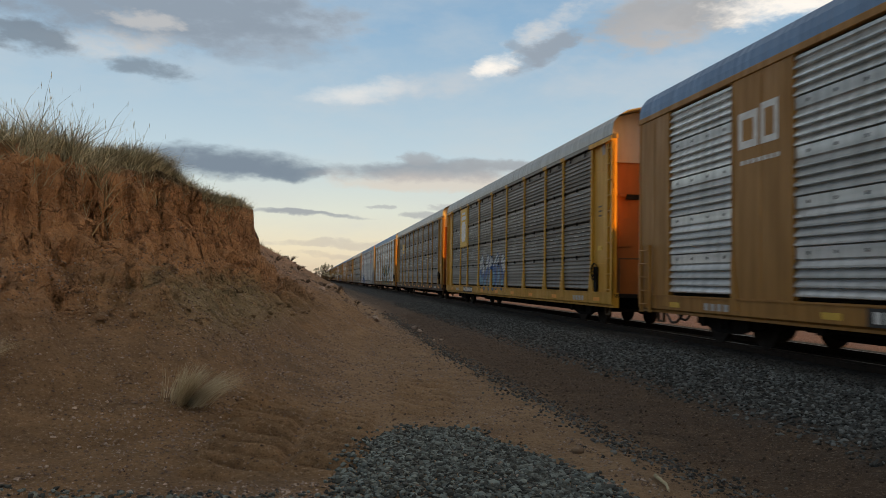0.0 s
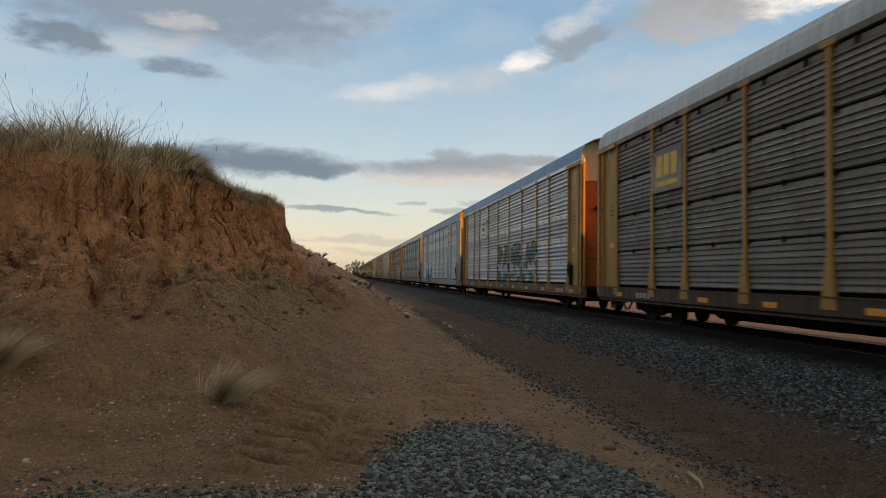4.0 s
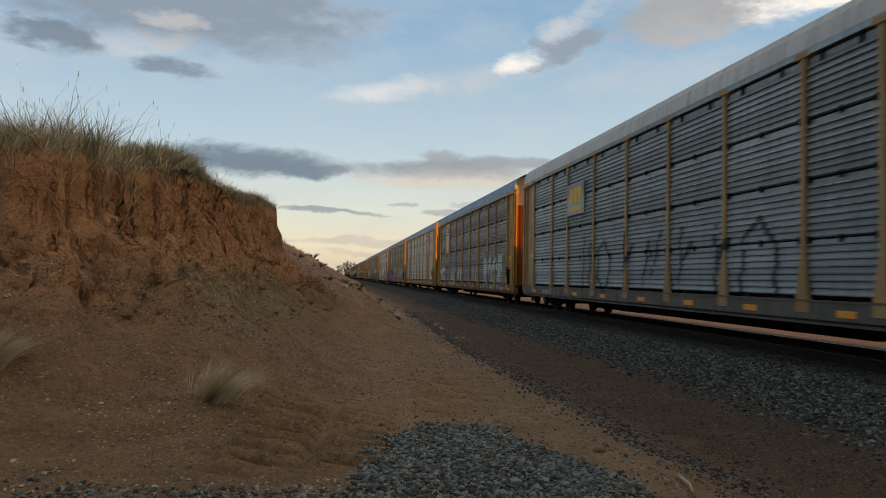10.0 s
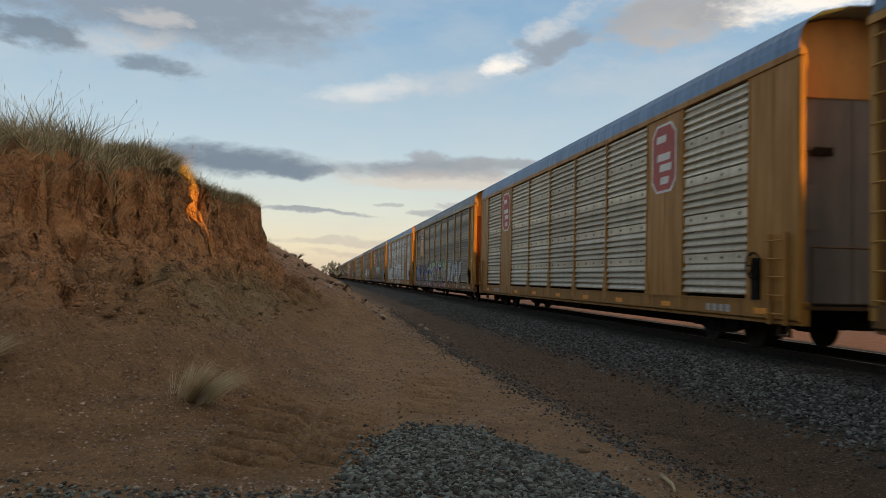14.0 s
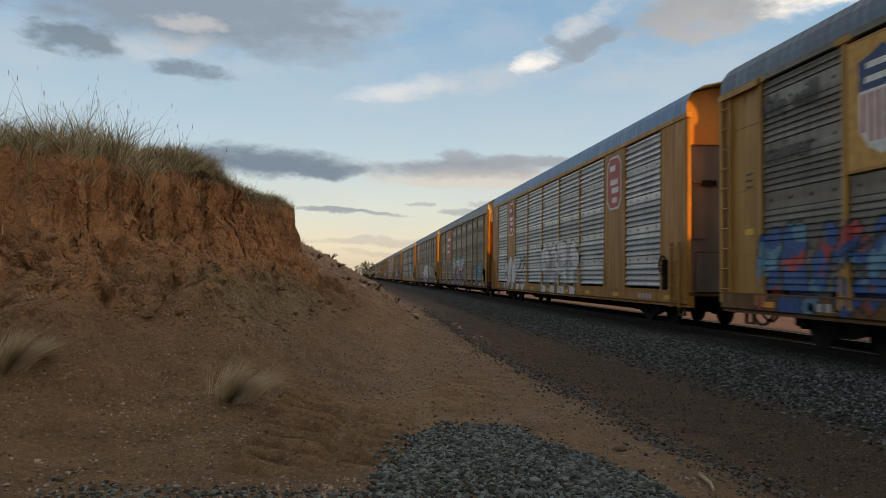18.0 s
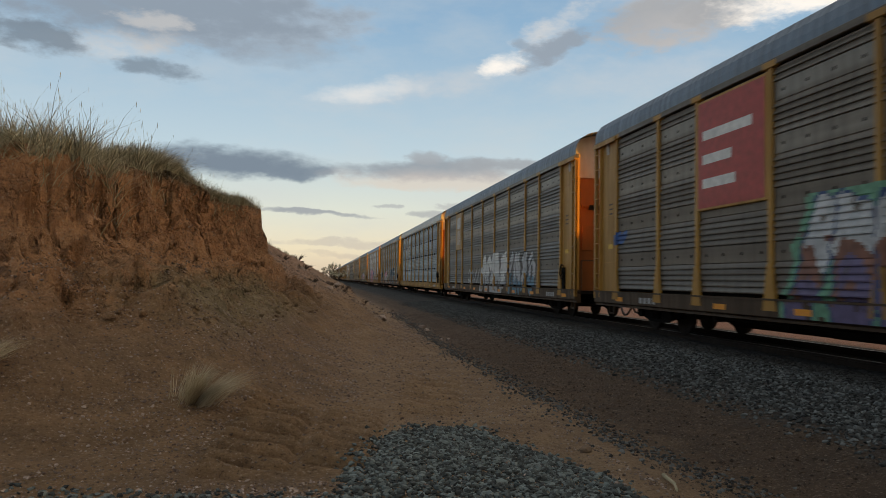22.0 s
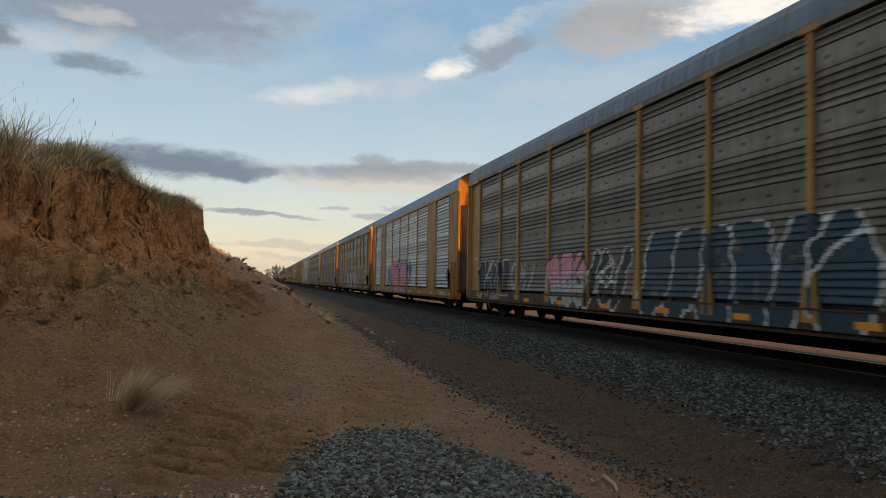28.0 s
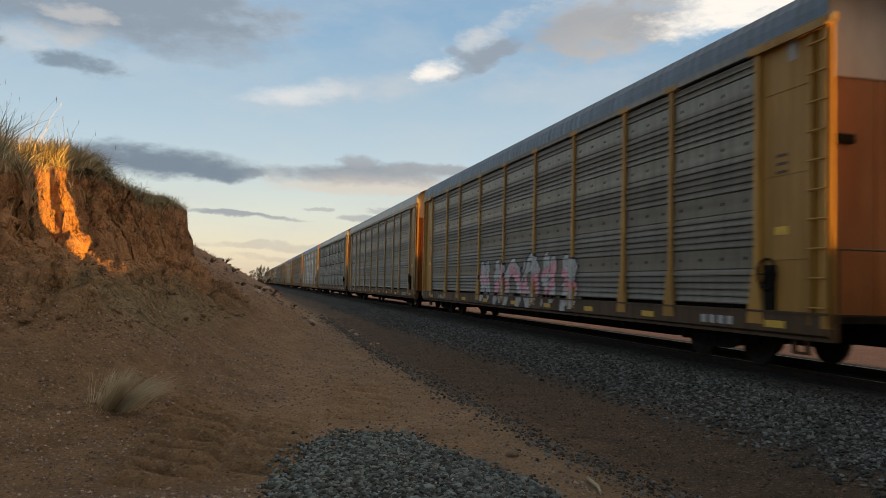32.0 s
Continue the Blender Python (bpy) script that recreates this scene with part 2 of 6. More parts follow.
YELLOW = painted("worn_yellow_paint", (0.43, 0.232, 0.048), amount=0.5)
YELLOW_BRIGHT = painted("yellow_paint", (0.60, 0.32, 0.035), amount=0.35, rust=0.12)
OCHRE = painted("rusty_ochre_paint", (0.38, 0.185, 0.036), amount=0.5, rust=0.4)
TAN = painted("faded_tan_paint", (0.38, 0.245, 0.105), amount=0.5)
GREY_PAINT = painted("weathered_grey_paint", (0.34, 0.32, 0.27), amount=0.45)
SILVER_PAINT = painted("silver_grey_paint", (0.36, 0.37, 0.39), amount=0.5, rust=0.15)
BROWN_SILL = painted("brown_grimy_paint", (0.075, 0.042, 0.019), dirt=(0.030, 0.021, 0.015), amount=0.6, rust=0.4)
GRIMY_OCHRE = painted("grimy_ochre_sill_paint", (0.165, 0.080, 0.022), amount=0.6, rust=0.45)
GREY_SILL = painted("grimy_grey_sill_paint", (0.115, 0.112, 0.105), dirt=(0.04, 0.036, 0.03), amount=0.6, rust=0.3)
WHITE_CAP = painted("dull_white_paint", (0.38, 0.365, 0.35), amount=0.4, rust=0.1)
DOOR_BROWN = painted("rusty_orange_door_paint", (0.26, 0.092, 0.020), dirt=(0.10, 0.045, 0.018), amount=0.5, rust=0.5)
DOOR_GREY = painted("scuffed_grey_door_paint", (0.085, 0.098, 0.118), dirt=(0.20, 0.20, 0.205), amount=0.6, rust=0.2)
PANEL_BROWN = panel_metal("brown_weathered_sheet", (0.195, 0.168, 0.138), (0.076, 0.060, 0.046), 0.6, 0.40)
PANEL_DARK = panel_metal("dark_grey_weathered_sheet", (0.175, 0.163, 0.148), (0.066, 0.058, 0.049), 0.6, 0.40)
PANEL_SILVER = panel_metal("galvanised_sheet", (0.65, 0.665, 0.67), (0.22, 0.225, 0.22), 0.8, 0.36, 0.62)
PANEL_BLUE = panel_metal("blue_grey_sheet", (0.270, 0.308, 0.322), (0.105, 0.118, 0.120), 0.7, 0.38, 0.5)
PANEL_TAN = panel_metal("tan_silver_sheet", (0.58, 0.54, 0.45), (0.29, 0.25, 0.18), 0.75, 0.40, 0.5)
PANEL_WARM = panel_metal("warm_grey_sheet", (0.205, 0.185, 0.154), (0.082, 0.070, 0.054), 0.6, 0.40)
ROOF_BLUE = painted("blue_grey_roof_paint", (0.160, 0.262, 0.420), amount=0.2, rust=0.08, rough=0.45, metal=0.3)
ROOF_GREY = painted("grey_roof_paint", (0.44, 0.445, 0.44), amount=0.25, rust=0.08, rough=0.45, metal=0.4)
ROOF_SLATE = painted("slate_roof_paint", (0.15, 0.195, 0.25), amount=0.25, rust=0.1, rough=0.45, metal=0.3)
BLACK_STEEL = plain("black_running_gear", (0.010, 0.009, 0.008), 0.85, 0.0, 0.4, 0.12)
WHEEL_STEEL = plain("rusty_wheel_steel", (0.022, 0.017, 0.014), 0.7, 0.1, 0.4, 0.2)
RAIL_STEEL = plain("brown_rail_steel", (0.022, 0.015, 0.011), 0.7, 0.1, 0.4, 0.2)
RAIL_HEAD = plain("polished_rail_head", (0.22, 0.20, 0.18), 0.45, 1.0, 0.2)
TIE_WOOD = plain("creosoted_wood", (0.022, 0.017, 0.013), 0.95, 0, 0.5, 0.1)
RUBBER = plain("black_rubber", (0.015, 0.015, 0.015), 0.6, 0, 0.3)
# pale paint that stands for light through the slatted panels' vent holes
HOLE_LIGHT = plain("painted_hole_light", (0.52, 0.52, 0.50), 0.5, 0.3, 0.4)
INK_WHITE = plain("white_paint", (0.68, 0.675, 0.655), 0.6, 0, 0.2)
INK_BLACK = plain("black_paint", (0.02, 0.02, 0.022), 0.6, 0, 0.3)
INK_RED = plain("red_paint", (0.36, 0.045, 0.038), 0.55, 0, 0.25)
INK_NAVY = plain("navy_blue_paint", (0.02, 0.05, 0.14), 0.55, 0, 0.3)
INK_MIDNIGHT = plain("midnight_blue_paint", (0.010, 0.042, 0.068), 0.55, 0, 0.3)
INK_BLUE = plain("bright_blue_paint", (0.022, 0.075, 0.25), 0.55, 0, 0.3)
INK_SKY = plain("light_blue_paint", (0.11, 0.235, 0.34), 0.55, 0, 0.3)
INK_GREEN = plain("dull_green_paint", (0.07, 0.12, 0.075), 0.6, 0, 0.3)
INK_LIME = plain("lime_green_paint", (0.25, 0.42, 0.10), 0.6, 0, 0.3)
INK_PINK = plain("pink_paint", (0.66, 0.30, 0.36), 0.6, 0, 0.25)
INK_RUST = plain("brick_red_paint", (0.20, 0.085, 0.055), 0.6, 0, 0.3)
INK_MINT = plain("mint_green_paint", (0.13, 0.30, 0.19), 0.6, 0, 0.3)
INK_TEAL = plain("teal_paint", (0.03, 0.14, 0.17), 0.6, 0, 0.3)
INK_PURPLE = plain("dull_purple_paint", (0.12, 0.095, 0.19), 0.6, 0, 0.3)
INK_GREY = plain("pale_grey_paint", (0.45, 0.46, 0.47), 0.6, 0, 0.3)
INK_DUST = plain("dusty_grey_paint", (0.27, 0.28, 0.285), 0.65, 0, 0.4)
INK_GOLD = plain("yellow_sign_paint", (0.66, 0.42, 0.06), 0.6, 0, 0.2)
INK_AMBER = plain("amber_plate_paint", (0.52, 0.285, 0.055), 0.6, 0, 0.25)
MARKER = plain("orange_reflector_tape", (0.85, 0.34, 0.03), 0.45, 0, 0.2)


def ground_material():
    k = Mat("dry_red_earth", 0.95)
    x, y, z = k.sep()
    big, mid, fine = k.noise(0.35, 5), k.noise(2.5, 7, None, 0.65), k.noise(22, 6, None, 0.7)
    wob = k.math("ADD", x, k.span(k.noise(0.9, 6), 0, 1, -0.7, 0.7))
    dirt = k.mix(k.span(mid, 0.3, 0.7), (0.155, 0.096, 0.045), (0.350, 0.222, 0.113))
    dirt = k.mix(k.span(big, 0.4, 0.65, 0, 0.6), dirt, (0.190, 0.125, 0.074))
    # bank: red upper layer, grey-olive clay below
    hi = k.math("ADD", z, k.span(mid, 0, 1, -0.3, 0.3))
    red = k.mix(k.span(mid, 0.35, 0.65), (0.320, 0.166, 0.079), (0.580, 0.322, 0.163))
    strata = k.noise(1.0, 6, (0.5, 0.5, 9.0), 0.6)
    red = k.mix(k.span(strata, 0.52, 0.68, 0, 0.45), red, (0.24, 0.132, 0.064))
    red = k.mix(k.span(strata, 0.45, 0.30, 0, 0.5), red, (0.48, 0.31, 0.16))
    dirt = k.mix(k.span(hi, 0.60, 1.40), dirt, red)
    stain = k.noise(4.5, 8, None, 0.7)
    dirt = k.mix(k.span(stain, 0.54, 0.68, 0, 0.3), dirt, (0.09, 0.050, 0.023))
    dirt = k.mix(k.span(stain, 0.44, 0.32, 0, 0.35), dirt, (0.36, 0.24, 0.13))
    clay_band = k.math("MULTIPLY", k.span(hi, 0.35, 0.7), k.span(hi, 1.42, 1.08))
    clay_run = k.math("MULTIPLY", k.span(y, 9.0, 10.5), k.span(y, 18.5, 15.0))
    clay = k.math("MULTIPLY", k.math("MULTIPLY", clay_band, clay_run), k.span(k.noise(2.2, 7, None, 0.7), 0.32, 0.48, 0, 1.0))
    dirt = k.mix(clay, dirt, k.mix(k.span(k.noise(3.0, 6, (1.0, 1.0, 0.35), 0.7), 0.35, 0.65), (0.175, 0.138, 0.077), (0.36, 0.295, 0.175)))
    # a paler crumbling seam under the cliff
    seam = k.math("MULTIPLY", k.span(hi, 1.28, 1.42), k.span(hi, 1.80, 1.66))
    dirt = k.mix(k.math("MULTIPLY", seam, k.span(stain, 0.35, 0.6, 0.15, 0.7)), dirt, (0.46, 0.27, 0.14))
    top = k.math("MULTIPLY", k.span(hi, 2.62, 2.8), k.span(mid, 0.3, 0.5, 0.5, 1))
    dirt = k.mix(top, dirt, (0.105, 0.085, 0.05))
    # compacted light track, dark brown ditch, ballast bed
    # pinkish fine scree on the slope past the point of the bank
    past = k.math("MULTIPLY", k.span(y, 17.0, 21.0), k.span(hi, 2.75, 2.35))
    dirt = k.mix(k.math("MULTIPLY", past, 0.65), dirt, k.mix(k.span(mid, 0.3, 0.7), (0.22, 0.148, 0.108), (0.36, 0.255, 0.195)))
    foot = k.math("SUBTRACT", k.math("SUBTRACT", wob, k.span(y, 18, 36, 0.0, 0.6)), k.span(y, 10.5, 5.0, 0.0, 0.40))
    lane = k.math("MULTIPLY", k.span(wob, -0.2, 0.5), k.span(foot, 2.95, 2.55))
    dirt = k.mix(k.math("MULTIPLY", lane, 0.8), dirt, k.mix(k.span(mid, 0.3, 0.7), (0.250, 0.160, 0.090), (0.43, 0.295, 0.172)))
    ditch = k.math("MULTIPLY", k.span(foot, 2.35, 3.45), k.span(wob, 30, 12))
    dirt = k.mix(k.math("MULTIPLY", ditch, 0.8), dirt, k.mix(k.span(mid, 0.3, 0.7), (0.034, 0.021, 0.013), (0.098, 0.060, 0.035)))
    # ground beyond the train: the low sun's pink light is painted into its colour
    dirt = k.mix(k.span(wob, 13.2, 14.2), dirt, k.mix(k.span(mid, 0.3, 0.7), (0.22, 0.115, 0.080), (0.34, 0.19, 0.135)))
    bed = k.math("MULTIPLY", k.span(wob, 4.7, 5.5), k.span(wob, 13.0, 12.2))
    rock = k.n.new("ShaderNodeTexVoronoi")
    rock.inputs["Scale"].default_value = 14
    k.l.new(k.co, rock.inputs["Vector"])
    cell = k.n.new("ShaderNodeSeparateColor")
    k.l.new(rock.outputs["Color"], cell.inputs[0])
    grav = k.mix(cell.outputs[0], (0.016, 0.016, 0.016), (0.085, 0.086, 0.085))
    # the train's deep shade is painted onto the bed around the rails
    bed_shade = k.math("MULTIPLY", k.span(wob, 7.2, 7.9), k.span(wob, 11.6, 11.0))
    grav = k.mix(bed_shade, grav, (0.012, 0.011, 0.010))
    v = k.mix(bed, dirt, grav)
    grain = k.noise(30, 3, None, 0.75)
    v = k.mix(k.math("MULTIPLY", k.span(grain, 0.57, 0.66, 0, 0.6), k.math("SUBTRACT", 1.0, bed)), v, (0.46, 0.36, 0.27))
    v = k.mix(k.span(grain, 0.44, 0.34, 0, 0.6), v, (0.045, 0.026, 0.013))
    v = k.mix(k.span(fine, 0.35, 0.75, 0, 0.45), v, k.mix(0.5, v, (0.02, 0.012, 0.008)))
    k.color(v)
    h = k.math("ADD", k.math("MULTIPLY", fine, 0.5), k.math("ADD", mid, k.math("MULTIPLY", bed, k.math("MULTIPLY", rock.outputs["Distance"], 1.5))))
    h = k.math("ADD", h, k.math("MULTIPLY", k.noise(9, 8, None, 0.75), 1.6))
    h = k.math("ADD", h, k.math("MULTIPLY", grain, 0.25))
    # drying cracks and flutes that run down the cliff
    warp = k.n.new("ShaderNodeVectorMath")
    warp.operation = "ADD"
    tex = k.n.new("ShaderNodeTexNoise")
    tex.inputs["Scale"].default_value, tex.inputs["Detail"].default_value = 3.0, 6.0
    k.l.new(k.co, tex.inputs["Vector"])
    k.l.new(k.co, warp.inputs[0])
    k.l.new(tex.outputs["Color"], warp.inputs[1])
    sq = k.n.new("ShaderNodeMapping")
    sq.inputs["Scale"].default_value = (2.1, 2.1, 0.75)
    k.l.new(warp.outputs[0], sq.inputs[0])
    cells = k.n.new("ShaderNodeTexVoronoi")
    cells.feature = "DISTANCE_TO_EDGE"
    cells.inputs["Scale"].default_value = 1.0
    k.l.new(sq.outputs[0], cells.inputs["Vector"])
    cliff = k.span(z, 0.5, 1.0)
    cleft = k.math("MULTIPLY", k.span(cells.outputs["Distance"], 0.0, 0.07), cliff)
    h = k.math("ADD", h, k.math("MULTIPLY", cleft, 0.9))
    h = k.math("ADD", h, k.math("MULTIPLY", k.math("MULTIPLY", k.noise(5.0, 5, (1.6, 1.6, 0.35), 0.65), cliff), 1.5))
    k.bump(h, 1.0, 0.06)
    return k.m


def stone_material(name, a, b, shade_from=None, shade_to=None):
    """Broken rock, each stone of its own grey; next to the rails the train's shade is painted in."""
    k = Mat(name, 0.85)
    v = k.mix(k.span(k.noise(25, 4), 0.3, 0.7, 0, 0.35), k.mix(k.math("POWER", k.island(), 1.7), a, b), (0.05, 0.045, 0.04))
    if shade_from:
        v = k.mix(k.span(k.math("ADD", k.sep()[0], k.span(k.noise(2, 4), 0, 1, -0.5, 0.5)), shade_from, shade_to, 0, 0.9), v, (0.014, 0.012, 0.010))
    k.color(v)
    k.bump(k.noise(60, 4), 0.4, 0.01)
    return k.m


def straw_material(name, a, b):
    k = Mat(name, 0.9)
    k.color(k.mix(k.island(), a, b))
    return k.m


EARTH = ground_material()
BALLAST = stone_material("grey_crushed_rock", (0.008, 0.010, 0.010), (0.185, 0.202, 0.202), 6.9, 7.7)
PILE = stone_material("green_grey_crushed_rock", (0.012, 0.017, 0.018), (0.20, 0.25, 0.25))
DITCH_STONE = stone_material("dark_soil_crumbs", (0.035, 0.02, 0.012), (0.20, 0.135, 0.085))
PEBBLE = stone_material("pale_pebble", (0.12, 0.076, 0.052), (0.50, 0.41, 0.35))
STRAW = straw_material("dry_grass", (0.20, 0.175, 0.105), (0.54, 0.49, 0.34))
TUFT_STRAW = straw_material("pale_fine_grass", (0.31, 0.26, 0.165), (0.60, 0.53, 0.385))
STRAW_GREY = straw_material("grey_green_dry_grass", (0.17, 0.165, 0.105), (0.53, 0.51, 0.38))
TWIG = straw_material("brown_twig", (0.05, 0.035, 0.022), (0.13, 0.09, 0.06))

# ---------------------------------------------------------------- ground

EDGE = [(-60, 16), (-25, 11), (-12, 9.4), (-6, 8.9), (-4.2, 9.0), (-3.3, 9.3), (-2.9, 10.2), (-2.65, 12.5), (-2.35, 15.5), (-2.0, 17.2), (-1.35, 18.4),
        (-1.7, 19.0), (-3.0, 19.9), (-4.0, 23), (-3.6, 30), (-2.9, 37), (-3.1, 45), (-2.7, 60), (-2.3, 100), (-1.2, 200), (0, 400), (2, 900), (3, 2500)]
NEAR_D = [-8, -3, -0.3, 0.0, 0.05, 0.13, 0.20, 0.34, 0.50, 0.62, 0.92, 1.15, 1.6, 2.4, 3.2, 4.2, 6]
NEAR_Z = [3.1, 2.85, 2.70, 2.60, 2.42, 2.02, 1.78, 1.66, 1.50, 1.34, 1.20, 1.04, 0.72, 0.2, -0.12, -0.25, -0.28]
NOSE_D = [-3, -0.2, 0.0, 0.07, 0.16, 0.5, 1.1, 2.0, 3.0, 6]
NOSE_Z = [2.85, 2.68, 2.60, 1.95, 1.55, 1.30, 0.90, 0.35, -0.05, -0.28]
FAR_D = [-30, -3, -0.5, 0.4, 6.0, 7.0]
FAR_Z = [3.6, 3.2, 3.05, 2.75, -0.18, -0.3]


def edge_distance(x, y):
    """Signed distance from the brink of the bank, positive on the track's side."""
    best = np.full(x.shape, 1e9)
    sign = np.ones(x.shape)
    for (ax, ay), (bx, by) in zip(EDGE, EDGE[1:]):
        dx, dy = bx - ax, by - ay
        s = np.clip(((x - ax) * dx + (y - ay) * dy) / (dx * dx + dy * dy), 0, 1)
        px, py = x - ax - s * dx, y - ay - s * dy
        d = np.hypot(px, py)
        side = np.where(px * dy - py * dx >= 0, 1, -1)
        near = d < best - 1e-9
        best, sign = np.where(near, d, best), np.where(near, side, sign)
    return best * sign


def wave(x, y, scale, seed, octaves=4):
    """Smooth value noise on arrays."""
    out, amp = np.zeros(x.shape), 1.0
    for o in range(octaves):
        u, v = x / scale * 2 ** o + 17.3 * seed, y / scale * 2 ** o - 9.1 * seed
        i, j = np.floor(u), np.floor(v)
        f, g = u - i, v - j
        f, g = f * f * (3 - 2 * f), g * g * (3 - 2 * g)

        def h(a, b):
            q = np.sin(a * 127.1 + b * 311.7 + seed * 74.7) * 43758.5453
            return q - np.floor(q)
        out += amp * ((h(i, j) * (1 - f) + h(i + 1, j) * f) * (1 - g) + (h(i, j + 1) * (1 - f) + h(i + 1, j + 1) * f) * g - 0.5)
        amp *= 0.5
    return out


CREST_Y = [-80, 15, 23, 30, 37, 45, 60, 100, 200, 400, 900, 2500]
CREST_X = [-60, -3.8, -3.6, -3.5, -2.9, -3.2, -2.8, -2.4, -1.2, 0, 2, 3]


def ground_height(x, y):
    x, y = np.asarray(x, float), np.asarray(y, float)
    d = edge_distance(x, y)
    # erosion flutes and cracks run down the face
    face = np.clip(1 - np.abs(d - 0.4) / 0.8, 0, 1) * (1 - 0.75 * np.exp(-((x + 1.35) ** 2 + (y - 18.4) ** 2) / 0.8))
    flute = wave(x + y, (x - y) * 0.3, 0.9, 3, 4) * 0.19
    crack = np.clip(0.10 - np.abs(wave(x + y, (x - y) * 0.25, 0.55, 21, 3)), 0, 1) * 2.4
    col = np.floor((x + y) / 0.38 + 1.6 * wave(x, y, 1.5, 51, 2))
    chunk = np.sin(col * 12.9898) * 43758.5453
    chunk = (chunk - np.floor(chunk) - 0.5) * 0.13
    dn = d + (flute + crack + chunk) * face + wave(x, y, 2.5, 5, 3) * 0.25 * np.clip(1 - np.abs(d) / 3, 0, 1)
    zn = np.interp(dn, NEAR_D, NEAR_Z)
    nose = np.exp(-((x + 1.2) ** 2 + (y - 18.5) ** 2) / 2.2)
    zn = zn * (1 - nose) + nose * np.interp(d + 0.3 * (dn - d), NOSE_D, NOSE_Z)
    brow = np.interp(y, [8.5, 10, 12, 14, 16.5, 18.4], [-0.22, -0.16, 0.08, 0.30, 0.18, 0.10])
    zn = zn + brow * np.clip((zn - 0.9) / 1.2, 0, 1)
    # hard layers stand out as ledges
    layer = np.clip((zn - 0.7) / 0.4, 0, 1) * np.clip((2.75 - zn) / 0.3, 0, 1)
    zn = zn + layer * (0.05 * np.sin(zn * 15 + 5 * wave(x, y, 1.2, 31, 2)) + 0.03 * np.sin(zn * 41 + 7 * wave(x, y, 0.8, 33, 2)))
    zn = zn + layer * (wave(x, y, 0.2, 14, 3) * 0.2 + wave(x, y, 0.55, 44, 3) * 0.26)
    gully = np.abs(wave(x + 0.4 * y, y * 0.15 + x * 0.15, 0.7, 9, 3)) * np.clip((d - 0.5) / 0.5, 0, 1) * np.clip((3.0 - d) / 1.5, 0, 1)
    zn = zn - gully * 0.34
    # sharp flutes in the clay apron
    rill = np.abs(wave(y * 1.0 + 0.3 * x, x * 0.22, 0.34, 37, 3)) * np.clip((d - 0.45) / 0.3, 0, 1) * np.clip((2.1 - d) / 0.7, 0, 1) * np.clip((y - 8.5) / 2, 0, 1)
    zn = zn + (rill - 0.12) * 0.42 * np.clip((d - 0.45) / 0.3, 0, 1) * np.clip((2.1 - d) / 0.7, 0, 1)
    zf = np.interp(x - np.interp(y, CREST_Y, CREST_X) + wave(x, y, 3, 8, 4) * 0.4, FAR_D, FAR_Z)
    zf = zf - np.abs(wave(x, y * 0.3 + x * 0.2, 1.6, 19, 4)) * 0.25 * np.clip((2.9 - zf) / 0.6, 0, 1) * np.clip((zf + 0.2) / 0.5, 0, 1)
    w = np.clip((y - 18.7) / 1.2, 0, 1)
    w = w * w * (3 - 2 * w)
    z = zn * (1 - w) + zf * w
    z = z + wave(x, y, 1.3, 2, 4) * 0.07 * np.clip((4.5 - x) / 1.5, 0.25, 1)
    # shallow ditch, ballast shoulder and bed, the far side
    right = np.interp(x, [1.0, 2.6, 3.4, 4.6, 5.2, 6.9, 7.5, 11.2, 11.8, 13.4, 14.5, 20, 27, 33, 38, 60],
                      [0, 0.0, -0.14, -0.10, -0.02, 0.12, 0.14, 0.14, 0.12, -0.1, -0.1, 0.0, 0.4, 1.0, 1.2, 1.2])
    base = np.where(x > 2.6, -0.28, z)
    z = np.where(x > 1.0, np.where(x > 2.6, base + right, z + right), z)
    near_left = np.clip((x - 1.0) / 2.2, 0, 1)
    z = np.where((x > 1.0) & (x < 3.2), z * (1 - near_left) + near_left * np.where(x > 2.6, z, np.minimum(z, -0.2)), z)
    # unseen far embankment added to hide the low sun, its ridge knobbed and gapped
    ridge = 1.0 + 0.12 * np.clip(-y / 2.0, 0, 1) + 1.2 * np.clip((-1.95 - y) / 0.3, 0, 1) - 1.75 * np.clip((-3.9 - y) / 0.6, 0, 1) + 0.35 * np.clip((y - 9.5) / 2.0, 0, 1)
    # two hummocks added on the unseen ridge to interrupt the sunbeams
    ridge = ridge + 0.8 * np.clip((0.8 - np.abs(y - 5.35)) / 0.2, 0, 1) + 0.8 * np.clip((0.36 - np.abs(y - 2.75)) / 0.12, 0, 1)
    shade_berm = np.exp(-((x - 36) / 4.5) ** 2) * SHADE_BERM * ridge
    z = z + np.where(x > 18, shade_berm, 0)
    # gravel heap in the lane
    heap = 1 - ((x - 1.15) / 1.05) ** 2 - ((y - 4.9) / 2.9) ** 2
    z = z + np.clip(heap, 0, 1) * 0.10
    # tyre tracks: two chevron treads pressed into the lane
    for cx, lean, y0, y1, half, deep, pitch in ((-0.52, 0.10, 5.85, 8.7, 0.36, 0.20, 0.31), (0.16, 0.12, 5.85, 8.9, 0.32, 0.20, 0.29), (0.85, 0.16, 8.3, 12.0, 0.40, 0.10, 0.36)):
        off = x - cx - lean * (y - 6.5)
        mask = np.clip((half - np.abs(off)) / 0.10, 0, 1) * np.clip((y - y0) / 0.3, 0, 1) * np.clip((y1 - y) / 0.9, 0, 1)
        phase = (y + 0.30 * off + 0.05 * wave(x, y, 0.6, 61, 2)) / pitch
        saw = phase - np.floor(phase)
